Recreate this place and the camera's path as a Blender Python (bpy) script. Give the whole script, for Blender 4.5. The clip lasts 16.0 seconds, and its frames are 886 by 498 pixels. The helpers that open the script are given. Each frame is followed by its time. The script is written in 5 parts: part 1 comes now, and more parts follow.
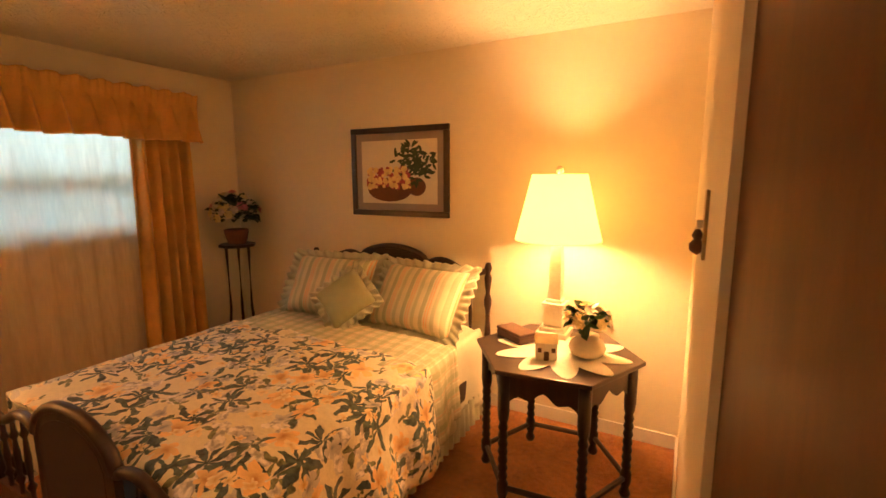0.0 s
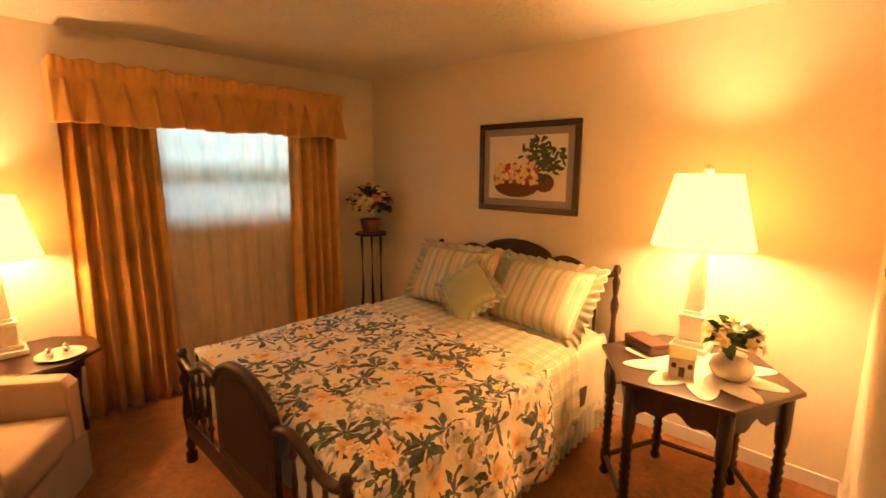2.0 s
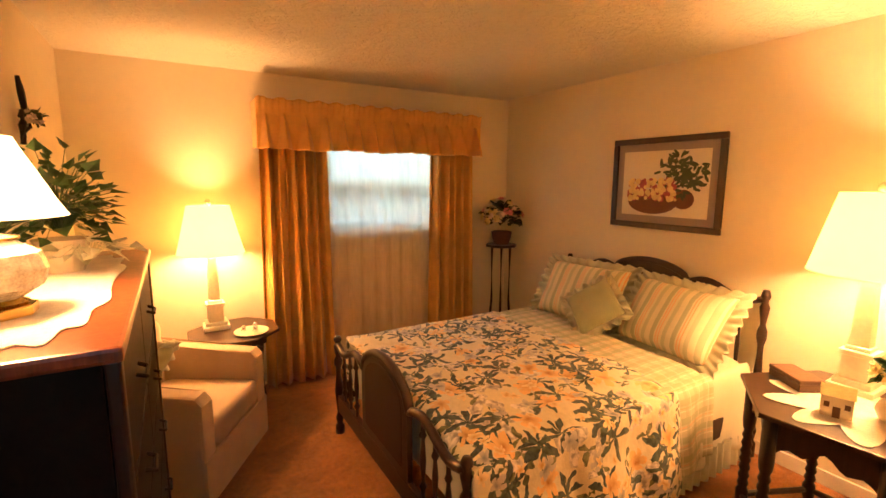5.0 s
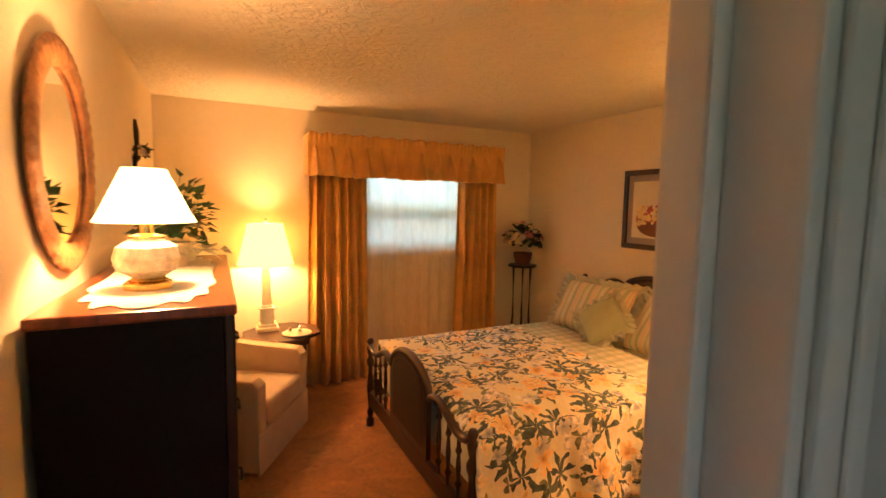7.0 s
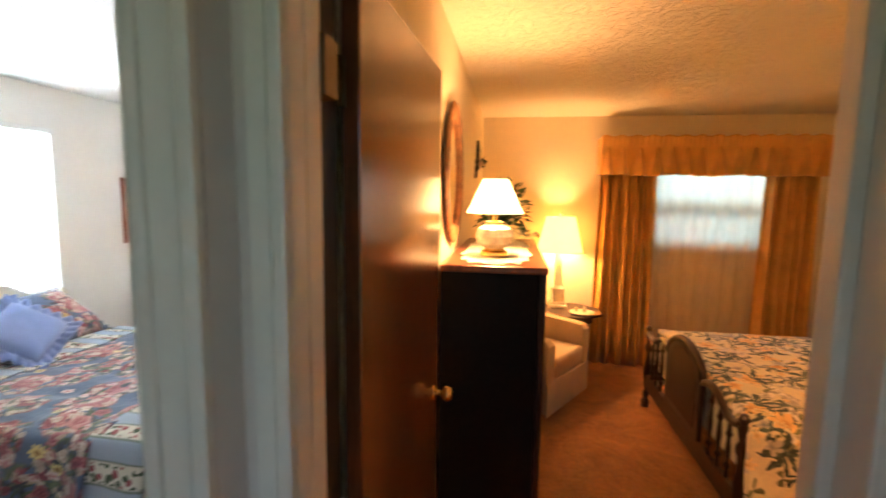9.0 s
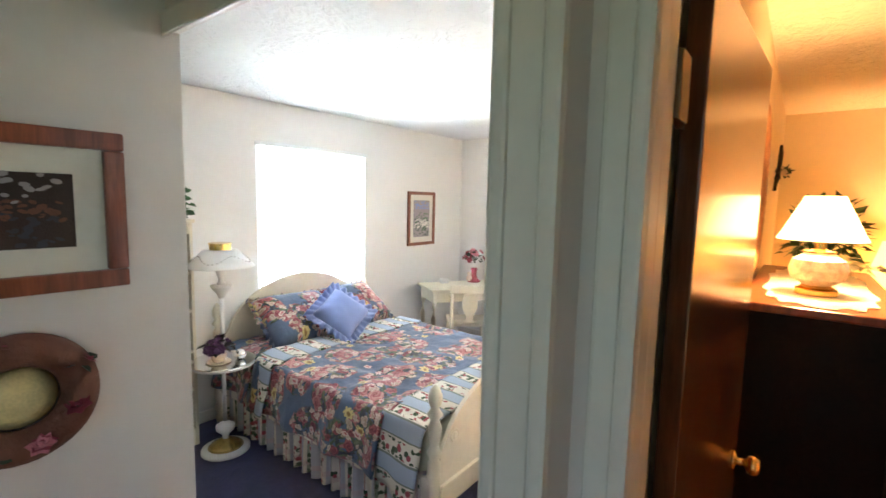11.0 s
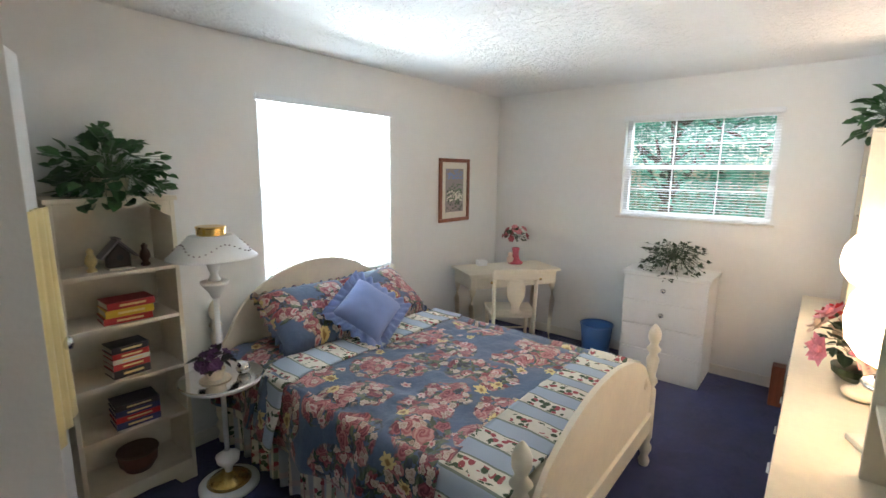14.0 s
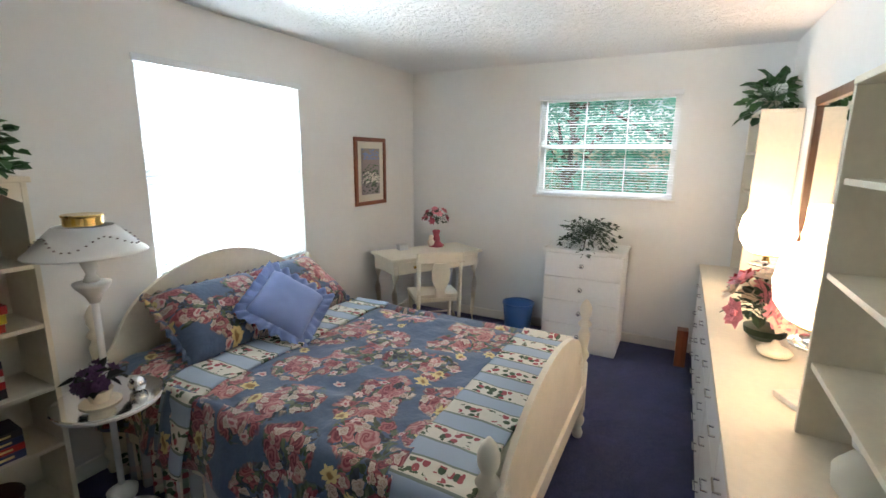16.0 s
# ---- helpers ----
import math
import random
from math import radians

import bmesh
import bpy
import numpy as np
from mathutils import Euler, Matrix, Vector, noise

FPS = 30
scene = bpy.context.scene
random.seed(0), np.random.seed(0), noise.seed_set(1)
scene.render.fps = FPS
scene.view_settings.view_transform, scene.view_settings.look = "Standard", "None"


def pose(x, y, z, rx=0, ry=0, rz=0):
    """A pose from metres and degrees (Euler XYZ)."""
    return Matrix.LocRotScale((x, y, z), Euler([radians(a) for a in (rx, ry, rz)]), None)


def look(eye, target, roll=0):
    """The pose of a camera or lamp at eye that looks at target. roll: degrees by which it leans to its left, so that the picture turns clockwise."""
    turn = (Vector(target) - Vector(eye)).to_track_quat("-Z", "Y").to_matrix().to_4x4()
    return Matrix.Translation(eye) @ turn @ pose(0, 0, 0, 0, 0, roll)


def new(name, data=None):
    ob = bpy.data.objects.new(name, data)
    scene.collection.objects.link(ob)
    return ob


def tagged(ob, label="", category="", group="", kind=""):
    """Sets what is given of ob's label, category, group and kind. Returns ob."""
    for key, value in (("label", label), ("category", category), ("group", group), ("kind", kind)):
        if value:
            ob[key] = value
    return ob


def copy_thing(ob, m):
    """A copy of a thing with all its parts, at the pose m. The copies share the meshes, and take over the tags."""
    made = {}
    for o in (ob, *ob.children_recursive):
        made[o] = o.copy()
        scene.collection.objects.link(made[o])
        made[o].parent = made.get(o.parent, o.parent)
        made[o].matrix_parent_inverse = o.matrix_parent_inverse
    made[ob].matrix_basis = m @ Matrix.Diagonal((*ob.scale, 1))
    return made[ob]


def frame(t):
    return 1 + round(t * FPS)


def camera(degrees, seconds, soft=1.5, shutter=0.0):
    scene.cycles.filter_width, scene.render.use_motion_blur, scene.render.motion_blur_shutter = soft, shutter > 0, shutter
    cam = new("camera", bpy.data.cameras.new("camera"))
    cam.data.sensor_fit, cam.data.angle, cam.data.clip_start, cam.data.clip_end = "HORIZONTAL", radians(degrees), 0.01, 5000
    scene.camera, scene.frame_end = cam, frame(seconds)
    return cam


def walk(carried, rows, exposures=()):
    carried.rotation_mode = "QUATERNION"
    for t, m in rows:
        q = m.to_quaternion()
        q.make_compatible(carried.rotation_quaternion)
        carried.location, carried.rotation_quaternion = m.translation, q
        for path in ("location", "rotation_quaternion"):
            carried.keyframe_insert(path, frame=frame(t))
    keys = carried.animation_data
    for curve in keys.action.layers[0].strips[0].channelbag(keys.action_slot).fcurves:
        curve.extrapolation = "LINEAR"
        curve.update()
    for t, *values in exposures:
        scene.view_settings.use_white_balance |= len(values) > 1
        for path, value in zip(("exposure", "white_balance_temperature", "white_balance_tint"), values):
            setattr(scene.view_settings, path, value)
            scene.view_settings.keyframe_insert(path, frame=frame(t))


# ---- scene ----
cam = camera(88.2, 16.0, shutter=0.5)
PATH = [
    (0, (0.247, 0.488, 1.589), (-0.685, 2.23, 1.282), -0.2),
    (0.5, (0.226, 0.48, 1.609), (-0.777, 2.179, 1.279), -0.3),
    (1, (0.217, 0.463, 1.63), (-0.891, 2.091, 1.282), -0.3),
    (1.5, (0.226, 0.468, 1.637), (-1.012, 1.999, 1.285), -0.2),
    (2, (0.215, 0.449, 1.628), (-1.125, 1.892, 1.279), 0.3),
    (2.5, (0.22, 0.426, 1.641), (-1.209, 1.778, 1.282), 0.4),
    (3, (0.228, 0.412, 1.63), (-1.281, 1.677, 1.28), 0.3),
    (3.5, (0.238, 0.398, 1.631), (-1.337, 1.581, 1.285), 0.2),
    (4, (0.249, 0.374, 1.639), (-1.381, 1.481, 1.297), 0.1),
    (4.2, (0.269, 0.372, 1.656), (-1.384, 1.444, 1.312), -0.0),
    (6.5, (0.628, 0.25, 1.637), (-1.12, 1.199, 1.43), 1.0),
    (7, (0.763, 0.214, 1.639), (-1.021, 1.097, 1.45), 1.0),
    (7.5, (0.909, 0.161, 1.642), (-0.945, 0.888, 1.463), 1.1),
    (8, (1.044, 0.133, 1.646), (-0.893, 0.595, 1.457), 1.0),
    (8.5, (1.194, 0.137, 1.646), (-0.795, 0.205, 1.444), 1.0),
    (9, (1.313, 0.102, 1.65), (-0.652, -0.193, 1.421), 0.8),
    (9.5, (1.329, 0.059, 1.631), (-0.558, -0.556, 1.385), 0.6),
    (10, (1.358, 0.02, 1.638), (-0.42, -0.869, 1.411), 0.3),
    (10.2, (1.344, 0.002, 1.644), (-0.386, -0.978, 1.426), 0.6),
    (12.3, (1.185, -0.247, 1.742), (-0.282, -1.585, 1.504), 1.1),
    (12.5, (1.126, -0.308, 1.726), (-0.34, -1.646, 1.48), 1.1),
    (13, (0.983, -0.392, 1.656), (-0.469, -1.744, 1.406), 0.5),
    (13.5, (0.912, -0.539, 1.651), (-0.561, -1.86, 1.361), 0.4),
    (14, (0.872, -0.682, 1.662), (-0.651, -1.935, 1.326), 0.6),
    (14.5, (0.851, -0.785, 1.659), (-0.732, -1.951, 1.293), 0.8),
    (15, (0.837, -0.861, 1.662), (-0.813, -1.921, 1.27), 1.1),
    (15.5, (0.817, -0.873, 1.629), (-0.884, -1.849, 1.235), 1.0),
    (16, (0.808, -0.891, 1.619), (-0.931, -1.795, 1.223), 0.5),
]
walk(cam, [(t, look(eye, target, roll)) for t, eye, target, roll in PATH],
     [(0.0, 0.42), (2.0, 0.6), (4.2, 0.8), (8.6, 0.7), (10.2, 1.1), (12.3, 0.35), (13.2, 0.2), (14.0, 0.0), (16.0, -0.05)])

# ---- world, sun, exposure ----
sky_world = bpy.data.worlds.new("sky")
scene.world = sky_world
sky_world.use_nodes = True
_n = sky_world.node_tree
_sky = _n.nodes.new("ShaderNodeTexSky")
_sky.sky_type, _sky.sun_disc = "NISHITA", False
_sky.sun_elevation, _sky.sun_rotation = radians(50), radians(200)
_n.links.new(_sky.outputs[0], _n.nodes["Background"].inputs[0])
_n.nodes["Background"].inputs[1].default_value = 0.15


def lamp(name, kind, energy, color, where, size=0.05, size_y=None):
    data = bpy.data.lights.new(name, kind)
    data.energy, data.color = energy, color
    if kind == "AREA":
        data.shape, data.size, data.size_y = "RECTANGLE", size, size_y or size
    elif kind == "POINT":
        data.shadow_soft_size = size
    else:
        data.angle = size
    ob = new(name, data)
    ob.matrix_world = where
    return ob


lamp("sun", "SUN", 4.5, (1, 0.95, 0.86), look((0, 0, 8), (0.9, 2.6, 0)), radians(0.5))
WARM = (1.0, 0.47, 0.17)
lamp("window_light_south", "AREA", 2000, (0.80, 0.92, 1.0), look((-1.22, -5.0, 1.80), (-1.22, 0, 1.3)), 3.0, 2.2)
lamp("window_light_west", "AREA", 210, (0.85, 0.97, 1.0), look((-4.5, -1.53, 3.1), (-2.2, -1.53, 0.6)), 1.4, 1.0)
lamp("window_light_bedroom", "AREA", 115, (0.50, 0.80, 1.0), look((-4.3, 1.95, 3.0), (-2.4, 1.95, 0.6)), 1.4, 1.0)
lamp("bedside_bulb", "POINT", 84, WARM, pose(-0.365, 2.95, 1.375), 0.08)
lamp("corner_bulb", "POINT", 56, WARM, pose(-3.17, 0.56, 1.25), 0.08)
lamp("dresser_bulb", "POINT", 33, WARM, pose(-0.89, 0.02, 1.67), 0.03)
# Fill lamp for the hall, added behind an unseen opening in its east wall
lamp("hall_fill_light", "AREA", 0.26, (0.88, 0.93, 1.0), look((2.0, -0.15, 1.5), (0.5, -0.15, 1.3)), 0.9, 1.1)
lamp("globe_bulb", "POINT", 50, (1.0, 0.68, 0.48), pose(-1.07, -0.43, 1.22), 0.05)
lamp("globe_bulb_far", "POINT", 50, (1.0, 0.68, 0.48), pose(-2.45, -0.41, 1.22), 0.05)

# ---- materials ----


def nodes_of(name):
    m = bpy.data.materials.new(name)
    m.use_nodes = True
    t = m.node_tree
    return m, t, t.nodes["Principled BSDF"]


def nd(t, kind, **sets):
    n = t.nodes.new(kind)
    for k, v in sets.items():
        n.inputs[k.replace("_", " ")].default_value = v
    return n


def coords(t, scale=(1, 1, 1), rot=(0, 0, 0), out="Object"):
    c = t.nodes.new("ShaderNodeTexCoord")
    mp = t.nodes.new("ShaderNodeMapping")
    mp.inputs["Scale"].default_value, mp.inputs["Rotation"].default_value = scale, rot
    t.links.new(c.outputs[out], mp.inputs[0])
    return mp.outputs[0]


def ramp(t, fac, stops, hard=False):
    r = t.nodes.new("ShaderNodeValToRGB")
    r.color_ramp.interpolation = "CONSTANT" if hard else "LINEAR"
    while len(r.color_ramp.elements) < len(stops):
        r.color_ramp.elements.new(0.5)
    for e, (p, c) in zip(r.color_ramp.elements, stops):
        e.position, e.color = p, (*c, 1) if len(c) == 3 else c
    t.links.new(fac, r.inputs[0])
    return r.outputs[0]


def mix(t, fac, a, b):
    m = t.nodes.new("ShaderNodeMix")
    m.data_type = "RGBA"
    for sock, v in ((m.inputs[0], fac), (m.inputs[6], a), (m.inputs[7], b)):
        if isinstance(v, (int, float)):
            sock.default_value = v
        elif isinstance(v, tuple):
            sock.default_value = (*v, 1)
        else:
            t.links.new(v, sock)
    return m.outputs[2]


def maths(t, op, a, b=0.0):
    m = t.nodes.new("ShaderNodeMath")
    m.operation = op
    for sock, v in ((m.inputs[0], a), (m.inputs[1], b)):
        if isinstance(v, (int, float)):
            sock.default_value = v
        else:
            t.links.new(v, sock)
    return m.outputs[0]


def noise_tex(t, vec, scale, detail=4.0, rough=0.55, distort=0.0):
    n = t.nodes.new("ShaderNodeTexNoise")
    n.inputs["Scale"].default_value, n.inputs["Detail"].default_value = scale, detail
    n.inputs["Roughness"].default_value, n.inputs["Distortion"].default_value = rough, distort
    t.links.new(vec, n.inputs["Vector"])
    return n.outputs["Fac"]


def cells(t, vec, scale, out="Distance", feature="F1", rnd=1.0, flat=True):
    v = t.nodes.new("ShaderNodeTexVoronoi")
    v.feature = feature
    v.voronoi_dimensions = "2D" if flat else "3D"
    v.inputs["Scale"].default_value, v.inputs["Randomness"].default_value = scale, rnd
    t.links.new(vec, v.inputs["Vector"])
    return v.outputs[out]


def bump(t, b, height, strength, dist=0.01):
    n = t.nodes.new("ShaderNodeBump")
    n.inputs["Strength"].default_value, n.inputs["Distance"].default_value = strength, dist
    t.links.new(height, n.inputs["Height"])
    t.links.new(n.outputs[0], b.inputs["Normal"])


def plain(name, c, rough=0.5, metal=0.0, vary=0.15, scale=6.0, stretch=(1, 1, 1), bumpy=0.0, bscale=60.0, bdist=0.004, coat=0.0, rnd=0.0):
    """A surface of one colour with two scales of variation and a fine relief."""
    m, t, b = nodes_of(name)
    v = coords(t, stretch)
    f = noise_tex(t, v, scale, 5)
    g = noise_tex(t, v, scale * 9, 3)
    f = maths(t, "ADD", maths(t, "MULTIPLY", f, 0.65), maths(t, "MULTIPLY", g, 0.35))
    lo = tuple(x * (1 - vary) for x in c)
    hi = tuple(min(1, x * (1 + vary)) for x in c)
    col = ramp(t, f, [(0.35, lo), (0.65, hi)])
    if rnd:
        oi = t.nodes.new("ShaderNodeObjectInfo")
        col = mix(t, maths(t, "MULTIPLY", oi.outputs["Random"], rnd), col, tuple(x * 0.5 for x in c))
    t.links.new(col, b.inputs["Base Color"])
    b.inputs["Roughness"].default_value, b.inputs["Metallic"].default_value = rough, metal
    b.inputs["Coat Weight"].default_value = coat
    if bumpy:
        bump(t, b, noise_tex(t, v, bscale, 4), bumpy, bdist)
    return m


def carpet(name, c):
    m, t, b = nodes_of(name)
    v = coords(t)
    f = noise_tex(t, v, 260, 3, 0.7)
    big = noise_tex(t, v, 5, 4, 0.6, 1.0)
    mid = noise_tex(t, v, 35, 3, 0.6)
    s = maths(t, "ADD", maths(t, "ADD", maths(t, "MULTIPLY", f, 0.4), maths(t, "MULTIPLY", big, 0.35)), maths(t, "MULTIPLY", mid, 0.25))
    t.links.new(ramp(t, s, [(0.3, tuple(x * 0.35 for x in c)), (0.7, tuple(x * 1.7 for x in c))]), b.inputs["Base Color"])
    b.inputs["Roughness"].default_value = 0.95
    b.inputs["Sheen Weight"].default_value = 0.1
    bump(t, b, maths(t, "ADD", f, mid), 0.9, 0.012)
    return m


def ceiling_paint(name, c):
    m, t, b = nodes_of(name)
    v = coords(t)
    f = noise_tex(t, v, 14, 6, 0.62, 1.6)
    g = noise_tex(t, v, 2.0, 3)
    t.links.new(ramp(t, g, [(0.3, tuple(x * 0.95 for x in c)), (0.7, c)]), b.inputs["Base Color"])
    b.inputs["Roughness"].default_value = 0.85
    bump(t, b, ramp(t, f, [(0.42, (0, 0, 0)), (0.62, (1, 1, 1))]), 0.7, 0.012)
    return m


def wood(name, c, rough=0.3, coat=0.4, axis=(14, 14, 1.2), vary=0.45, spec=0.5):
    m, t, b = nodes_of(name)
    v = coords(t, axis)
    f = noise_tex(t, v, 2.2, 6, 0.6, 1.2)
    g = noise_tex(t, v, 14, 4, 0.6)
    s = maths(t, "ADD", maths(t, "MULTIPLY", f, 0.7), maths(t, "MULTIPLY", g, 0.3))
    t.links.new(ramp(t, s, [(0.33, tuple(x * (1 - vary) for x in c)), (0.68, tuple(min(1, x * (1 + vary)) for x in c))]), b.inputs["Base Color"])
    b.inputs["Coat Weight"].default_value, b.inputs["Coat Roughness"].default_value = coat, 0.15
    b.inputs["Specular IOR Level"].default_value = spec
    r = ramp(t, g, [(0.3, (rough * 0.95,) * 3), (0.7, (min(1, rough * 1.08),) * 3)])
    t.links.new(r, b.inputs["Roughness"])
    bump(t, b, g, 0.05, 0.001)
    return m


def cloth(name, c, transl=0.0, weave=500, vary=0.12, rough=0.9):
    m, t, b = nodes_of(name)
    v = coords(t)
    f = noise_tex(t, v, weave, 2)
    g = noise_tex(t, v, 7, 4)
    t.links.new(ramp(t, maths(t, "ADD", maths(t, "MULTIPLY", f, 0.4), maths(t, "MULTIPLY", g, 0.6)),
                     [(0.35, tuple(x * (1 - vary) for x in c)), (0.65, tuple(min(1, x * (1 + vary)) for x in c))]), b.inputs["Base Color"])
    b.inputs["Roughness"].default_value = rough
    b.inputs["Sheen Weight"].default_value = 0.2
    bump(t, b, f, 0.25, 0.001)
    if transl:
        tr = t.nodes.new("ShaderNodeBsdfTranslucent")
        tr.inputs[0].default_value = (*c, 1)
        mx = t.nodes.new("ShaderNodeMixShader")
        mx.inputs[0].default_value = transl
        t.links.new(b.outputs[0], mx.inputs[1])
        t.links.new(tr.outputs[0], mx.inputs[2])
        t.links.new(mx.outputs[0], t.nodes["Material Output"].inputs[0])
    return m


def stripes(name, bands, axis="X", period=0.16, base=(0.8, 0.75, 0.6), cross=None, rot=0.0, sprig=False):
    """Woven stripes: bands are (from, to, colour) in parts of the period; cross repeats them across."""
    m, t, b = nodes_of(name)
    v = coords(t, (1, 1, 1), (0, 0, rot), "UV")
    sep = t.nodes.new("ShaderNodeSeparateXYZ")
    t.links.new(v, sep.inputs[0])

    def lay(col, ax, bs, strength):
        f = maths(t, "FRACT", maths(t, "DIVIDE", sep.outputs[ax], period))
        for lo, hi, c in bs:
            k = maths(t, "MULTIPLY", maths(t, "GREATER_THAN", f, lo), maths(t, "LESS_THAN", f, hi))
            col = mix(t, maths(t, "MULTIPLY", k, strength), col, c)
        return col

    g = noise_tex(t, v, 9, 4)
    col = ramp(t, g, [(0.3, tuple(x * 0.9 for x in base)), (0.7, base)])
    col = lay(col, axis, bands, 0.85)
    if cross:
        col = lay(col, "Y" if axis == "X" else "X", cross, 0.55)
    if sprig:
        f = maths(t, "FRACT", maths(t, "DIVIDE", sep.outputs["X"], period))
        on = maths(t, "MULTIPLY", maths(t, "GREATER_THAN", f, 0.5), maths(t, "LESS_THAN", f, 0.92))
        d = cells(t, v, 30)
        big = noise_tex(t, v, 9, 2)
        tint = ramp(t, cells(t, v, 30, "Color"), [(0.0, (0.06, 0.09, 0.05)), (0.45, (0.10, 0.13, 0.08)), (0.55, (0.34, 0.08, 0.09)), (1.0, (0.45, 0.2, 0.2))], True)
        k = maths(t, "MULTIPLY", maths(t, "MULTIPLY", maths(t, "LESS_THAN", d, 0.42), on), maths(t, "GREATER_THAN", big, 0.46))
        col = mix(t, k, col, tint)
    t.links.new(col, b.inputs["Base Color"])
    b.inputs["Roughness"].default_value = 0.9
    bump(t, b, noise_tex(t, v, 300, 2), 0.2, 0.001)
    return m


def printed_motifs(t, vec, scale, petals, size, inner, power, shift, keep=0.0, spread=0.85):
    """Scattered printed motifs: each cell holds one star of petals, turned by chance.
    Gives the motif's mask, the distance from its middle, the turn and a random number."""
    mp = t.nodes.new("ShaderNodeMapping")
    mp.inputs["Location"].default_value = (*shift, 0)
    t.links.new(vec, mp.inputs[0])
    v = t.nodes.new("ShaderNodeTexVoronoi")
    v.voronoi_dimensions = "2D"
    v.inputs["Scale"].default_value, v.inputs["Randomness"].default_value = scale, spread
    t.links.new(mp.outputs[0], v.inputs["Vector"])
    sub = t.nodes.new("ShaderNodeVectorMath")
    sub.operation = "SUBTRACT"
    t.links.new(mp.outputs[0], sub.inputs[0])
    t.links.new(v.outputs["Position"], sub.inputs[1])
    sep = t.nodes.new("ShaderNodeSeparateXYZ")
    t.links.new(sub.outputs[0], sep.inputs[0])
    chance = t.nodes.new("ShaderNodeSeparateColor")
    t.links.new(v.outputs["Color"], chance.inputs[0])
    turn = maths(t, "ADD", maths(t, "ARCTAN2", sep.outputs["Y"], sep.outputs["X"]), maths(t, "MULTIPLY", chance.outputs[0], 6.283))
    lobe = maths(t, "POWER", maths(t, "ABSOLUTE", maths(t, "COSINE", maths(t, "MULTIPLY", turn, petals / 2))), power)
    grow = maths(t, "ADD", 0.7, maths(t, "MULTIPLY", chance.outputs[1], 0.5))
    edge = maths(t, "MULTIPLY", maths(t, "MULTIPLY", maths(t, "ADD", inner, maths(t, "MULTIPLY", lobe, 1 - inner)), size), grow)
    mask = maths(t, "LESS_THAN", v.outputs["Distance"], edge)
    if keep:
        mask = maths(t, "MULTIPLY", mask, maths(t, "GREATER_THAN", chance.outputs[2], keep))
    return mask, maths(t, "DIVIDE", v.outputs["Distance"], size), turn, chance.outputs[1]


def print_base(name, ground):
    """Printed cotton before its motifs: the cloth's ground and a gently uneven pattern space."""
    m, t, b = nodes_of(name)
    v = coords(t, out="UV")
    warp = t.nodes.new("ShaderNodeTexNoise")
    warp.inputs["Scale"].default_value = 14
    t.links.new(v, warp.inputs["Vector"])
    wv = t.nodes.new("ShaderNodeMixRGB")
    wv.blend_type, wv.inputs[0].default_value = "LINEAR_LIGHT", 0.035
    t.links.new(v, wv.inputs[1])
    t.links.new(warp.outputs["Color"], wv.inputs[2])
    col = ramp(t, noise_tex(t, v, 40, 4), [(0.3, tuple(x * 0.88 for x in ground)), (0.7, ground)])
    b.inputs["Roughness"].default_value = 0.85
    b.inputs["Sheen Weight"].default_value = 0.2
    puff = cells(t, v, 7, "Distance", "SMOOTH_F1")
    bump(t, b, maths(t, "ADD", puff, maths(t, "MULTIPLY", noise_tex(t, v, 28, 3), 0.6)), 0.5, 0.02)
    return m, t, b, wv.outputs[0], col


def lily_print(name):
    m, t, b, p, col = print_base(name, (0.84, 0.74, 0.52))
    tone = noise_tex(t, p, 38, 3)
    for scale, n, size, power, shift, c, keep in (
            (4.6, 3, .44, 1.2, (7.7, 3.1), (0.62, 0.56, 0.50), .25), (10, 3, .50, 3.0, (1.3, 8.2), (0.16, 0.17, 0.09), .5),
            (5.2, 7, .60, 2.2, (3.1, 1.7), (0.05, 0.075, 0.075), .30), (5.6, 5, .56, 2.6, (6.4, 9.2), (0.07, 0.10, 0.08), .42)):
        k = printed_motifs(t, p, scale, n, size, 0.04, power, shift, keep)[0]
        col = mix(t, k, col, ramp(t, tone, [(0.38, tuple(x * 0.6 for x in c)), (0.62, tuple(min(1, x * 1.5) for x in c))]))
    for scale, n, size, shift, mid, rim, keep in (
            (5.2, 6, .36, (11.6, 5.3), (0.50, 0.20, 0.05), (0.80, 0.52, 0.22), .42), (6.0, 5, .27, (2.2, 14.1), (0.20, 0.21, 0.25), (0.52, 0.48, 0.44), .4),
            (9.0, 5, .24, (8.3, 12.5), (0.62, 0.35, 0.10), (0.80, 0.62, 0.34), .5)):
        k, r, turn, rnd = printed_motifs(t, p, scale, n, size, 0.42, 0.9, shift, keep)
        petal = ramp(t, maths(t, "ADD", r, maths(t, "MULTIPLY", tone, 0.3)), [(0.15, mid), (0.6, rim), (1.1, tuple(min(1, x * 1.15) for x in rim))])
        col = mix(t, k, col, petal)
    t.links.new(col, b.inputs["Base Color"])
    return m


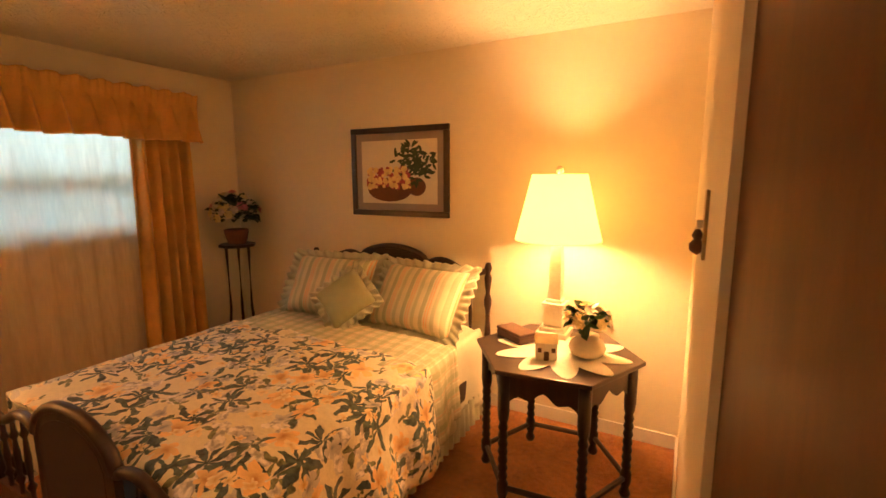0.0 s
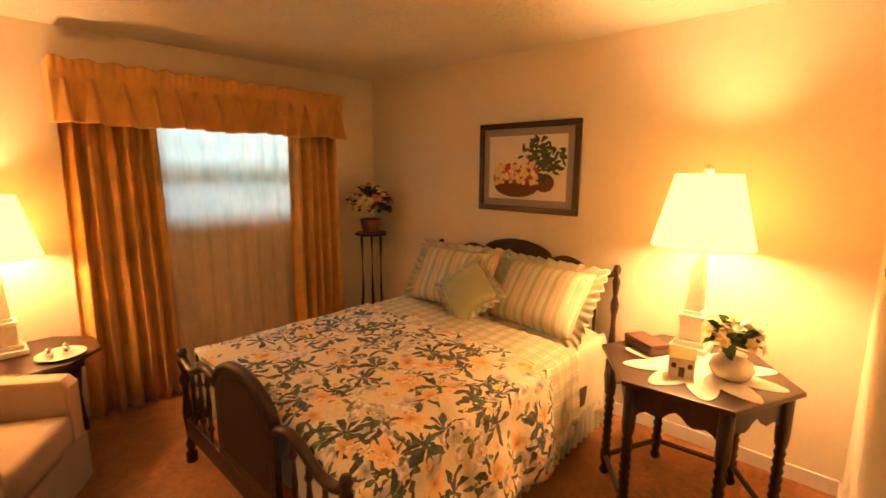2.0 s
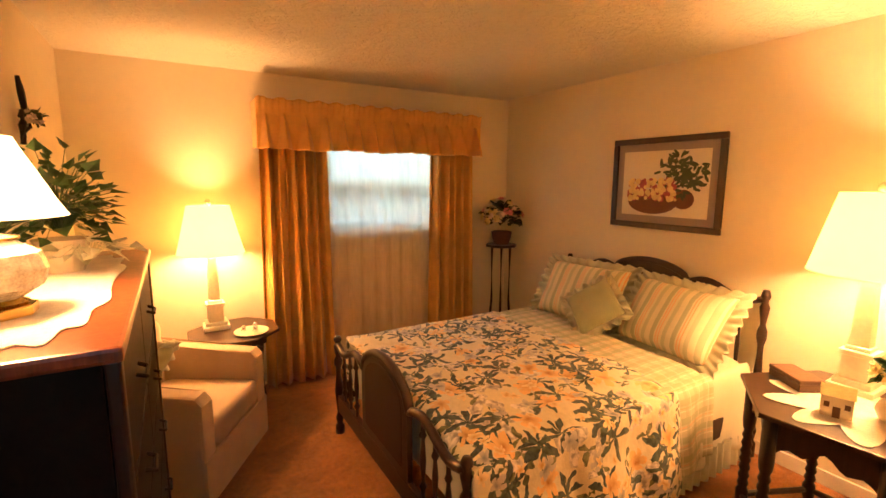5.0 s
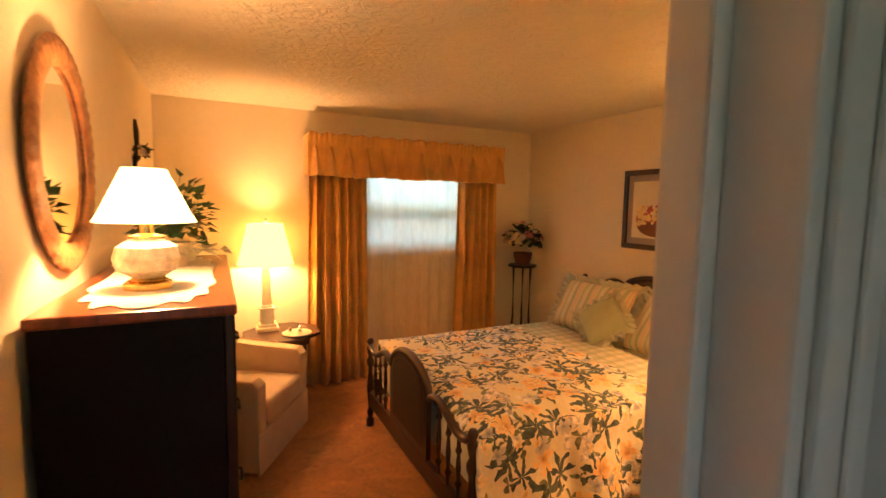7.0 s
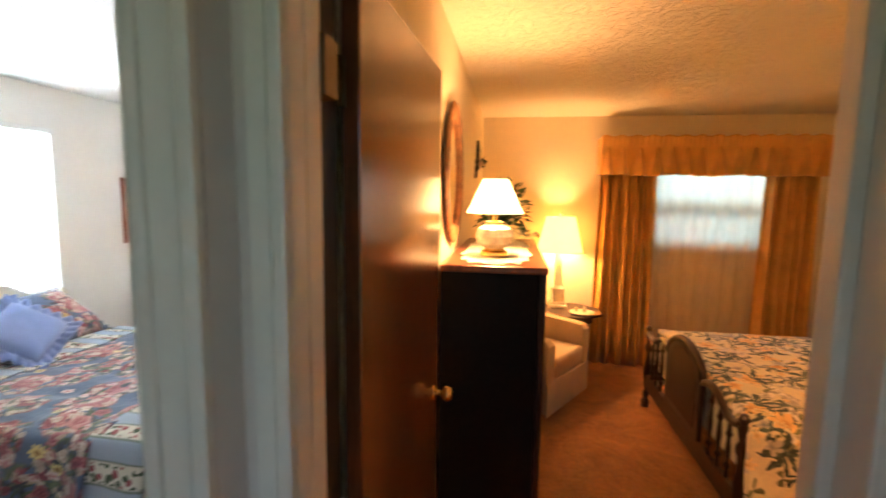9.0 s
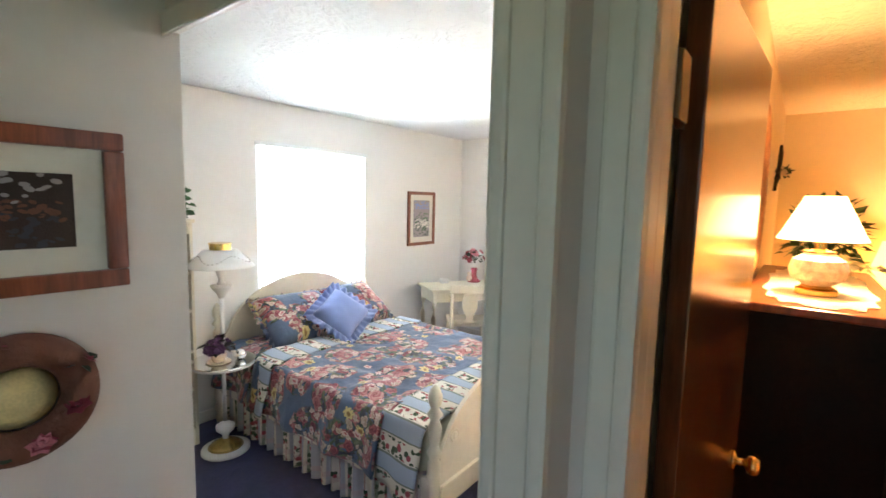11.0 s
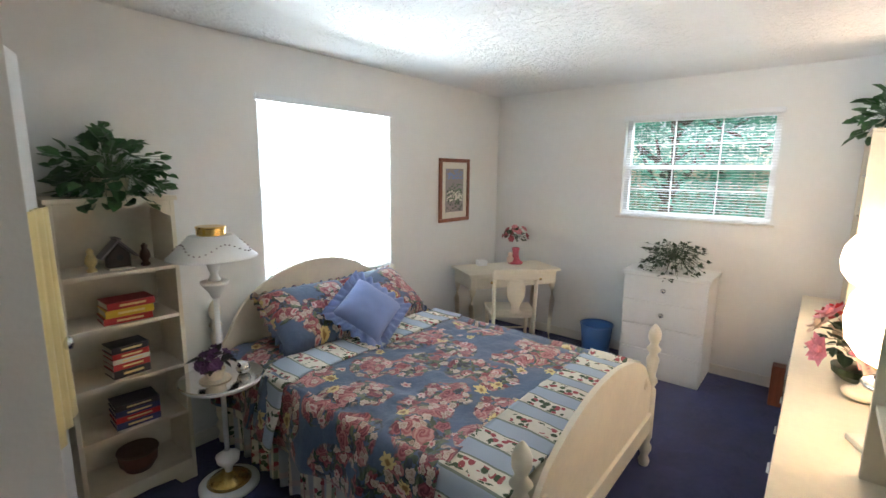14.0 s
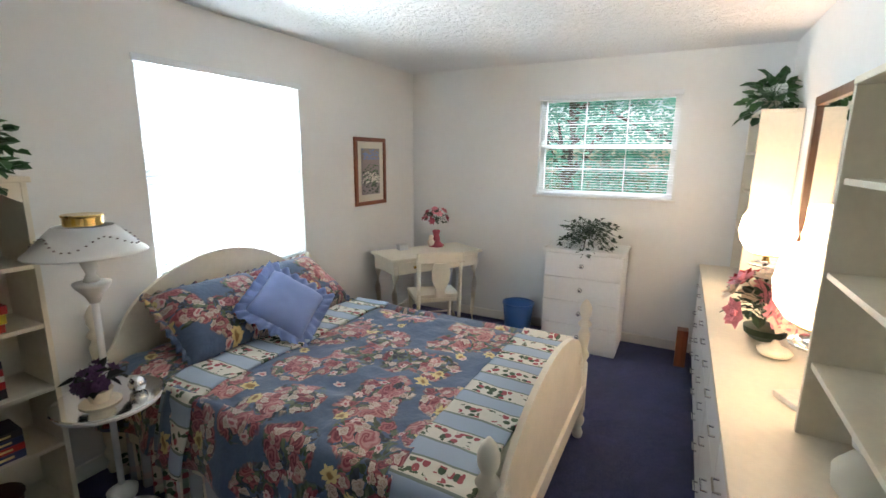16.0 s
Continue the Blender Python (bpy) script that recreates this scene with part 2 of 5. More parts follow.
def rose_print(name):
    m, t, b, p, col = print_base(name, (0.075, 0.115, 0.200))
    posy = cells(t, p, 3.7)
    tone = noise_tex(t, p, 50, 3)
    lush = ramp(t, maths(t, "ADD", posy, maths(t, "MULTIPLY", tone, 0.12)), [(0.50, (1, 1, 1)), (0.56, (0, 0, 0))])
    for scale, n, size, shift, c in ((9, 5, .58, (1.1, 4.2), (0.045, 0.065, 0.035)), (11, 3, .60, (5.2, 2.6), (0.10, 0.12, 0.07)), (13, 4, .5, (8.8, 1.6), (0.03, 0.035, 0.05))):
        k = printed_motifs(t, p, scale, n, size, 0.1, 1.6, shift)[0]
        col = mix(t, maths(t, "MULTIPLY", k, lush), col, ramp(t, tone, [(0.35, tuple(x * 0.6 for x in c)), (0.65, tuple(x * 1.5 for x in c))]))
    heart = ramp(t, posy, [(0.46, (1, 1, 1)), (0.50, (0, 0, 0))])
    for scale, size, shift, deep, mid, pale, gate in (
            (13, .46, (3.3, 7.1), (0.10, 0.012, 0.025), (0.24, 0.045, 0.06), (0.40, 0.17, 0.17), lush), (11, .47, (9.4, 3.7), (0.14, 0.02, 0.035), (0.32, 0.085, 0.095), (0.50, 0.27, 0.25), heart),
            (19, .36, (6.1, 11.9), (0.24, 0.15, 0.10), (0.46, 0.34, 0.28), (0.58, 0.50, 0.42), heart)):
        k, r, turn, rnd = printed_motifs(t, p, scale, 5, size, 0.70, 0.8, shift, .28)
        curl = maths(t, "SINE", maths(t, "ADD", maths(t, "MULTIPLY", r, 15), maths(t, "MULTIPLY", turn, 2)))
        shade = maths(t, "ADD", maths(t, "ADD", maths(t, "MULTIPLY", curl, 0.22), maths(t, "MULTIPLY", r, 0.45)), maths(t, "MULTIPLY", rnd, 0.35))
        col = mix(t, maths(t, "MULTIPLY", k, gate), col, ramp(t, shade, [(0.05, deep), (0.38, mid), (0.85, pale)]))
    for scale, n, size, shift, mid, rim, keep in ((5.5, 8, .19, (2.7, 9.9), (0.25, 0.14, 0.04), (0.62, 0.50, 0.22), .55), (8, 5, .17, (12.2, 6.3), (0.40, 0.10, 0.12), (0.62, 0.46, 0.42), .6)):
        k, r, turn, rnd = printed_motifs(t, p, scale, n, size, 0.6, 0.8, shift, keep)
        col = mix(t, k, col, ramp(t, r, [(0.3, mid), (0.5, rim)]))
    t.links.new(col, b.inputs["Base Color"])
    return m


def glass(name, tint=(1, 1, 1), rough=0.02):
    m, t, b = nodes_of(name)
    b.inputs["Base Color"].default_value = (*tint, 1)
    b.inputs["Transmission Weight"].default_value = 1.0
    b.inputs["Roughness"].default_value = rough
    b.inputs["IOR"].default_value = 1.45
    return m


def pane_glass(name):
    m, t, b = nodes_of(name)
    tr = t.nodes.new("ShaderNodeBsdfTransparent")
    gl = t.nodes.new("ShaderNodeBsdfGlossy")
    gl.inputs["Roughness"].default_value = 0.03
    mx = t.nodes.new("ShaderNodeMixShader")
    mx.inputs[0].default_value = 0.06
    t.links.new(tr.outputs[0], mx.inputs[1])
    t.links.new(gl.outputs[0], mx.inputs[2])
    t.links.new(mx.outputs[0], t.nodes["Material Output"].inputs[0])
    return m


def sheer_cloth(name, c, clear=0.35):
    m, t, b = nodes_of(name)
    tr = t.nodes.new("ShaderNodeBsdfTransparent")
    tl = t.nodes.new("ShaderNodeBsdfTranslucent")
    tl.inputs[0].default_value = (*c, 1)
    b.inputs["Base Color"].default_value = (*c, 1)
    b.inputs["Roughness"].default_value = 0.9
    m1 = t.nodes.new("ShaderNodeMixShader")
    m1.inputs[0].default_value = 0.5
    t.links.new(b.outputs[0], m1.inputs[1])
    t.links.new(tl.outputs[0], m1.inputs[2])
    m2 = t.nodes.new("ShaderNodeMixShader")
    f = noise_tex(t, coords(t, (1, 30, 1)), 8, 2)
    t.links.new(ramp(t, f, [(0.3, (clear * 0.7,) * 3), (0.7, (min(1, clear * 1.3),) * 3)]), m2.inputs[0])
    t.links.new(m1.outputs[0], m2.inputs[1])
    t.links.new(tr.outputs[0], m2.inputs[2])
    t.links.new(m2.outputs[0], t.nodes["Material Output"].inputs[0])
    return m


def lit_shade(name, c, glow, strength):
    """A lamp shade's cloth, lit from within."""
    m = cloth(name, c, 0.6)
    t = m.node_tree
    em = t.nodes.new("ShaderNodeEmission")
    em.inputs[0].default_value, em.inputs[1].default_value = (*glow, 1), strength
    ad = t.nodes.new("ShaderNodeAddShader")
    out = t.nodes["Material Output"].inputs[0]
    t.links.new(out.links[0].from_socket, ad.inputs[0])
    t.links.new(em.outputs[0], ad.inputs[1])
    t.links.new(ad.outputs[0], out)
    return m


M = {}
M["cream"] = plain("cream_wall_paint", (0.80, 0.72, 0.56), 0.7, vary=0.03, scale=2, bumpy=0.15, bscale=90)
M["white"] = plain("white_wall_paint", (0.80, 0.80, 0.79), 0.7, vary=0.02, scale=2, bumpy=0.15, bscale=90)
M["hall"] = plain("hall_wall_paint", (0.74, 0.69, 0.66), 0.7, vary=0.03, scale=2, bumpy=0.15, bscale=90)
M["trim"] = plain("off_white_trim_paint", (0.76, 0.73, 0.68), 0.4, vary=0.04, scale=5, bumpy=0.05)
M["ceil1"] = ceiling_paint("ceiling_plaster_cream", (0.82, 0.78, 0.68))
M["ceil2"] = ceiling_paint("ceiling_plaster_white", (0.85, 0.85, 0.85))
M["tan"] = carpet("tan_carpet", (0.46, 0.19, 0.050))
M["navy"] = carpet("navy_carpet", (0.040, 0.044, 0.130))
M["closet"] = wood("dark_varnished_closet_door", (0.11, 0.043, 0.014), 0.36, 0.25, (5, 5, 0.9), 0.3, 0.2)
M["door"] = wood("varnished_brown_door", (0.125, 0.040, 0.014), 0.22, 0.6, (9, 9, 0.8))
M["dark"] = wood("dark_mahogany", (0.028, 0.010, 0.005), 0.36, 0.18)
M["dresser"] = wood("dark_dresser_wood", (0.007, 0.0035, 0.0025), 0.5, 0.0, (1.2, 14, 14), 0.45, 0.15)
M["cane"] = plain("woven_cane", (0.032, 0.014, 0.008), 0.6, bumpy=0.8, bscale=220)
M["cherry"] = wood("cherry_frame", (0.22, 0.06, 0.025), 0.3, 0.4)
M["ivory"] = plain("ivory_painted_wood", (0.74, 0.68, 0.56), 0.42, vary=0.06, scale=4, bumpy=0.05)
M["whitep"] = plain("white_lacquer", (0.80, 0.80, 0.80), 0.4, vary=0.03, scale=4)
M["gold"] = cloth("gold_curtain_cloth", (0.72, 0.40, 0.09), 0.15, 300, 0.2, 0.6)
M["sheer"] = sheer_cloth("cream_sheer", (0.88, 0.76, 0.58), 0.17)
M["blind"] = cloth("white_blind_slats", (0.80, 0.82, 0.84), 0.025, 40, 0.03, 0.5)
M["pane"] = pane_glass("window_glass")
M["shade1"] = lit_shade("cream_lit_shade", (0.85, 0.68, 0.35), (1.0, 0.56, 0.16), 1.5)
M["shade3"] = lit_shade("white_lit_shade", (0.9, 0.8, 0.65), (1.0, 0.66, 0.34), 1.9)
M["globe"] = lit_shade("white_lit_globe", (0.9, 0.85, 0.75), (1.0, 0.8, 0.62), 5.0)
M["marble"] = plain("white_marble", (0.80, 0.76, 0.66), 0.3, vary=0.12, scale=5)
M["brass"] = plain("brass", (0.75, 0.52, 0.18), 0.22, 1.0, vary=0.1)
M["chrome"] = plain("chrome", (0.75, 0.75, 0.75), 0.12, 1.0, vary=0.03)
M["crystal"] = plain("frosted_crystal", (0.80, 0.72, 0.60), 0.15, vary=0.35, scale=25, bumpy=0.8, bscale=50, bdist=.01, coat=0.6)
M["mirror"] = plain("mirror_glass", (0.85, 0.83, 0.78), 0.02, 1.0, vary=0.0)
M["goldframe"] = plain("carved_gilt_wood", (0.30, 0.14, 0.06), 0.45, 0.2, vary=0.5, scale=20, bumpy=0.9, bscale=45, bdist=0.01)
M["iron"] = plain("dark_iron", (0.03, 0.025, 0.02), 0.5, 0.6)
M["beige"] = cloth("beige_upholstery", (0.62, 0.46, 0.30), 0, 400, 0.08)
M["sage"] = cloth("sage_cotton", (0.38, 0.40, 0.24), 0, 400, 0.08)
M["sageruff"] = cloth("pale_sage_ruffle", (0.55, 0.55, 0.40), 0, 300, 0.12)
M["sheet1"] = cloth("pale_sage_sheet", (0.66, 0.63, 0.48), 0, 400, 0.06)
M["lace"] = cloth("white_lace", (0.82, 0.78, 0.70), 0.1, 180, 0.2)
M["stripe"] = stripes("sage_striped_cotton", [(0.05, 0.25, (0.42, 0.45, 0.30)), (0.32, 0.37, (0.75, 0.42, 0.22)), (0.44, 0.49, (0.75, 0.42, 0.22)), (0.62, 0.80, (0.5, 0.52, 0.36))], "X", 0.15, (0.74, 0.68, 0.5))
M["plaid"] = stripes("sage_plaid_cotton", [(0.05, 0.4, (0.42, 0.45, 0.28)), (0.5, 0.56, (0.72, 0.45, 0.25)), (0.66, 0.72, (0.8, 0.75, 0.6))], "X", 0.09, (0.62, 0.58, 0.40), [(0.1, 0.4, (0.42, 0.44, 0.28)), (0.6, 0.68, (0.75, 0.7, 0.55))])
M["floral1"] = lily_print("lily_print_cotton")
M["floral2"] = rose_print("rose_print_cotton")
M["stripe2"] = stripes("blue_white_striped_cotton", [(0.0, 0.42, (0.30, 0.38, 0.52)), (0.42, 0.46, (0.12, 0.16, 0.14)), (0.94, 1.0, (0.12, 0.16, 0.14))], "X", 0.19, (0.72, 0.68, 0.58), sprig=True)
M["skirt2"] = stripes("printed_bed_skirt", [(0.0, 0.4, (0.35, 0.36, 0.42)), (0.5, 0.6, (0.2, 0.24, 0.18)), (0.8, 0.86, (0.4, 0.18, 0.18))], "X", 0.16, (0.68, 0.62, 0.52), [(0.3, 0.5, (0.5, 0.35, 0.33))], sprig=True)
M["blue"] = cloth("periwinkle_cotton", (0.20, 0.27, 0.52), 0, 400, 0.06)
M["leaf"] = plain("leaf_green", (0.035, 0.10, 0.03), 0.4, vary=0.5, scale=25, rnd=0.3)
M["leafdk"] = plain("dark_ivy_green", (0.02, 0.045, 0.02), 0.4, vary=0.5, scale=25, rnd=0.3)
M["tree"] = cloth("tree_leaves", (0.13, 0.46, 0.33), 0.55, 3, 0.5)
M["bark"] = plain("bark", (0.10, 0.075, 0.055), 0.9, bumpy=0.8, bscale=20)
M["lawn"] = plain("lawn", (0.06, 0.12, 0.03), 0.95, vary=0.4, scale=3, bumpy=0.6)
M["pink"] = plain("pink_petals", (0.70, 0.25, 0.30), 0.6, vary=0.3, scale=20)
M["red"] = plain("red_petals", (0.45, 0.02, 0.025), 0.6, vary=0.3, scale=20)
M["rosered"] = plain("dusky_rose_petals", (0.35, 0.06, 0.09), 0.6, vary=0.3, scale=20)
M["violet"] = plain("violet_petals", (0.10, 0.04, 0.12), 0.6, vary=0.4, scale=20)
M["paleyel"] = plain("pale_yellow_petals", (0.75, 0.60, 0.28), 0.6, vary=0.2, scale=20)
M["palepet"] = plain("cream_petals", (0.72, 0.58, 0.48), 0.6, vary=0.25, scale=20)
M["basket"] = plain("brown_wicker", (0.14, 0.05, 0.03), 0.7, bumpy=0.9, bscale=80)
M["bluepl"] = plain("blue_plastic", (0.025, 0.10, 0.30), 0.35, vary=0.05)
M["black"] = plain("black_gap", (0.012, 0.010, 0.009), 0.7)
M["yellow"] = cloth("pale_yellow_towel", (0.74, 0.62, 0.30), 0, 250, 0.08)
M["bookred"] = plain("red_book_cover", (0.42, 0.03, 0.03), 0.4)
M["bookyel"] = plain("yellow_book_cover", (0.65, 0.42, 0.04), 0.4)
M["bookblk"] = plain("black_book_cover", (0.03, 0.025, 0.035), 0.4)
M["bookblue"] = plain("navy_book_cover", (0.03, 0.04, 0.12), 0.4)
M["paper"] = plain("mount_paper", (0.72, 0.68, 0.60), 0.8, vary=0.04)
M["mauve"] = plain("mauve_mount_board", (0.30, 0.26, 0.26), 0.8, vary=0.05)
M["ceramic"] = plain("cream_ceramic", (0.74, 0.66, 0.52), 0.25, vary=0.08)
M["leather"] = plain("brown_leather", (0.10, 0.045, 0.025), 0.45, bumpy=0.4, bscale=120)
M["plate"] = plain("beige_switch_plate", (0.50, 0.36, 0.20), 0.5, vary=0.2)
M["hinge"] = plain("bronze_hinge", (0.16, 0.11, 0.06), 0.4, 0.8)
M["mirrorwood"] = wood("brown_mirror_frame", (0.16, 0.07, 0.035), 0.35, 0.3)

# ---- builders ----


def part(name, bm, material, parent=None, label="", smooth=False, kind="", cat="", solid=0.0):
    me = bpy.data.meshes.new(name)
    bmesh.ops.recalc_face_normals(bm, faces=bm.faces)
    bm.to_mesh(me)
    bm.free()
    if smooth:
        for p in me.polygons:
            p.use_smooth = True
    me.materials.append(M[material])
    ob = new(name, me)
    if parent:
        ob.parent = parent
    if solid:
        s = ob.modifiers.new("thickness", "SOLIDIFY")
        s.thickness, s.offset = solid, -1
    return tagged(ob, label, cat, "", kind)


def thing(name, label, cat, at=None, group="", kind=""):
    e = new(name)
    e.empty_display_size = 0.1
    e.matrix_world = at or Matrix()
    return tagged(e, label, cat, group, kind)


def box(bm, x0, x1, y0, y1, z0, z1, bev=0.0):
    c = Vector(((x0 + x1) / 2, (y0 + y1) / 2, (z0 + z1) / 2))
    r = bmesh.ops.create_cube(bm, size=1.0, matrix=Matrix.LocRotScale(c, None, (abs(x1 - x0), abs(y1 - y0), abs(z1 - z0))))
    if bev:
        es = list({e for v in r["verts"] for e in v.link_edges})
        bmesh.ops.bevel(bm, geom=es, offset=bev, segments=2, profile=0.6, affect="EDGES")
    return bm


def B(*boxes, bev=0.0):
    bm = bmesh.new()
    for b in boxes:
        box(bm, *b, bev=bev)
    return bm


def lathe(profile, at=(0, 0, 0), seg=24, bm=None, square=False, axis=None):
    """A turned shape: profile of (radius, height)."""
    bm = bm or bmesh.new()
    rings = []
    m = axis or Matrix()
    for r, z in profile:
        ring = []
        for i in range(seg):
            a = 2 * math.pi * (i + 0.5) / seg
            ring.append(bm.verts.new(Vector(at) + m @ Vector((r * math.cos(a), r * math.sin(a), z))))
        rings.append(ring)
    for a, b in zip(rings, rings[1:]):
        for i in range(seg):
            j = (i + 1) % seg
            bm.faces.new((a[i], a[j], b[j], b[i]))
    bm.faces.new(rings[0][::-1])
    bm.faces.new(rings[-1])
    return bm


def shell(profile, at=(0, 0, 0), seg=32, bm=None, wave=0, amp=0.0):
    """An open turned surface (a shade)."""
    bm = bm or bmesh.new()
    rings = []
    for r, z in profile:
        rings.append([bm.verts.new(Vector(at) + Vector(((r + amp * math.cos(wave * 2 * math.pi * i / seg)) * math.cos(2 * math.pi * i / seg),
                                                          (r + amp * math.cos(wave * 2 * math.pi * i / seg)) * math.sin(2 * math.pi * i / seg), z))) for i in range(seg)])
    for a, b in zip(rings, rings[1:]):
        for i in range(seg):
            j = (i + 1) % seg
            bm.faces.new((a[i], a[j], b[j], b[i]))
    return bm


def tube(points, r, seg=8, bm=None):
    bm = bm or bmesh.new()
    pts = [Vector(p) for p in points]
    rr = r if isinstance(r, (list, tuple)) else [r] * len(pts)
    rings = []
    for i, p in enumerate(pts):
        d = (pts[min(i + 1, len(pts) - 1)] - pts[max(i - 1, 0)]).normalized()
        q = d.to_track_quat("Z", "Y")
        rings.append([bm.verts.new(p + q @ Vector((rr[i] * math.cos(2 * math.pi * k / seg), rr[i] * math.sin(2 * math.pi * k / seg), 0))) for k in range(seg)])
    for a, b in zip(rings, rings[1:]):
        for i in range(seg):
            j = (i + 1) % seg
            bm.faces.new((a[i], a[j], b[j], b[i]))
    bm.faces.new(rings[0][::-1])
    bm.faces.new(rings[-1])
    return bm


def slab(outline, z0, z1, bm=None, m=None, bev=0.0):
    """A board of the given outline, from z0 to z1, turned by m."""
    bm = bm or bmesh.new()
    m = m or Matrix()
    lo = [bm.verts.new(m @ Vector((x, y, z0))) for x, y in outline]
    hi = [bm.verts.new(m @ Vector((x, y, z1))) for x, y in outline]
    n = len(lo)
    fs = [bm.faces.new(lo[::-1]), bm.faces.new(hi)]
    for i in range(n):
        fs.append(bm.faces.new((lo[i], lo[(i + 1) % n], hi[(i + 1) % n], hi[i])))
    if bev:
        es = list(set(fs[0].edges) | set(fs[1].edges))
        bmesh.ops.bevel(bm, geom=es, offset=bev, segments=2, profile=0.6, affect="EDGES")
    return bm


def sheet(fn, nu, nv, bm=None, span=(1.0, 1.0)):
    """A grid of nu by nv; its UV map runs over span, in metres."""
    bm = bm or bmesh.new()
    uv = bm.loops.layers.uv.verify()
    g = [[bm.verts.new(fn(i / nu, j / nv)) for j in range(nv + 1)] for i in range(nu + 1)]
    for i in range(nu):
        for j in range(nv):
            f = bm.faces.new((g[i][j], g[i + 1][j], g[i + 1][j + 1], g[i][j + 1]))
            for lp, (a, b) in zip(f.loops, ((i, j), (i + 1, j), (i + 1, j + 1), (i, j + 1))):
                lp[uv].uv = (a / nu * span[0], b / nv * span[1])
    return bm


UP = Matrix.Rotation(math.pi / 2, 4, "X")  # an outline in x, y stood up in x, z


def rowof(f, n):
    return [f(i / n) for i in range(n + 1)]


# ---- structure ----
H = 2.44


def structure(name, mat, *boxes, label="", cat="wall"):
    ob = part(name, B(*boxes), mat, None, label, kind="structure", cat=cat)
    return ob


XW, YN, YS = -3.40, 3.33, -3.44
structure("wall_west", "cream", (XW - .15, XW, -.24, 1.45, 0, H), (XW - .15, XW, 2.44, YN + .12, 0, H), (XW - .15, XW, 1.45, 2.44, 0, 1.245), (XW - .15, XW, 1.45, 2.44, 2.15, H), label="cream painted plaster wall with a window")
structure("wall_west_2", "white", (XW - .15, XW, YS - .12, -2.10, 0, H), (XW - .15, XW, -.966, -.24, 0, H), (XW - .15, XW, -2.10, -.966, 0, 1.28), (XW - .15, XW, -2.10, -.966, 2.15, H), label="white painted plaster wall with a small window")
structure("wall_north", "cream", (XW, .42, YN, YN + .12, 0, H), label="cream painted plaster wall behind the dark bed")
structure("wall_east", "cream", (.29, .41, 1.172, YN, 0, H), (.29, .41, .77, 1.172, 2.08, H), label="cream painted plaster wall beside the closet")
structure("wall_hall_1", "cream", (.41, .55, .725, .77, 0, H), (.42, .48, .77, .84, 0, H), (.41, .55, -.20, .725, 2.08, H), label="cream wall round the bedroom door")
structure("wall_corner", "hall", (.48, .635, -.315, -.24, 0, H), (.635, .75, -.315, -.20, 0, H), (.75, .815, -.315, -.26, 0, H), (.75, .815, -.26, -.20, 2.12, H), label="grey painted pier between two doors")
structure("wall_hall_2", "hall", (.785, .875, YS, -1.29, 0, H), (.785, .815, -1.29, -.315, 2.08, H), label="grey painted hall wall")
structure("wall_south", "cream", (XW, .36, -.24, -.21, 0, H), (.36, .48, -.24, -.225, 0, H), label="cream painted partition wall behind the chest of drawers")
structure("wall_north_2", "white", (XW, .48, -.27, -.24, 0, H), label="white painted partition wall behind the long dresser")
structure("wall_north_3", "white", (.48, .785, -.325, -.316, 0, H), label="white painted wall beside the door")
structure("wall_south_2", "white", (-.65, .875, YS - .12, YS, 0, H), (XW, -1.79, YS - .12, YS, 0, H), (-1.79, -.65, YS - .12, YS, 0, .86), (-1.79, -.65, YS - .12, YS, 2.12, H), label="white painted wall with the large window")
# The opening is added, out of view, to let the hall's fill lamp in
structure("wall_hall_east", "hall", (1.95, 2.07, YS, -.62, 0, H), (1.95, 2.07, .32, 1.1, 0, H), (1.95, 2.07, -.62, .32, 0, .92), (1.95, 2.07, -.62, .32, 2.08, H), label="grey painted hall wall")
structure("wall_hall_north", "hall", (.48, 2.07, .77, .82, 0, H), label="grey painted hall end wall")
structure("wall_hall_south", "hall", (.875, 2.07, -1.41, -1.29, 0, H), label="grey painted hall end wall")
structure("wall_closet", "cream", (.48, 1.0, .82, .84, 0, H), (.98, 1.0, .84, 1.3, 0, H), (.39, 1.0, 1.3, 1.32, 0, H), label="closet inside wall")
structure("floor", "tan", (XW, .42, -.24, YN, -.1, 0), label="tan orange pile carpet", cat="floor")
structure("floor_2", "navy", (XW, .83, YS, -.24, -.1, 0), label="deep navy blue pile carpet", cat="floor")
structure("floor_3", "tan", (.42, 2.0, -.24, 1.3, -.1, 0), (.83, 2.0, YS, -.24, -.1, 0), label="tan hall carpet", cat="floor")
structure("ceiling", "ceil1", (XW - .15, .42, -.24, YN + .12, H, H + .1), label="cream textured plaster ceiling", cat="ceiling")
structure("ceiling_2", "ceil2", (XW - .15, .83, YS - .12, -.24, H, H + .1), label="white textured plaster ceiling", cat="ceiling")
structure("ceiling_3", "ceil2", (.42, 2.07, -.24, 1.35, H, H + .1), (.83, 2.07, YS - .12, -.24, H, H + .1), label="white textured hall ceiling", cat="ceiling")


def skirting(name, mat, *boxes):
    bm = B(*boxes, bev=0.004)
    return part(name, bm, mat, None, "painted wooden skirting board", kind="structure", cat="baseboard")


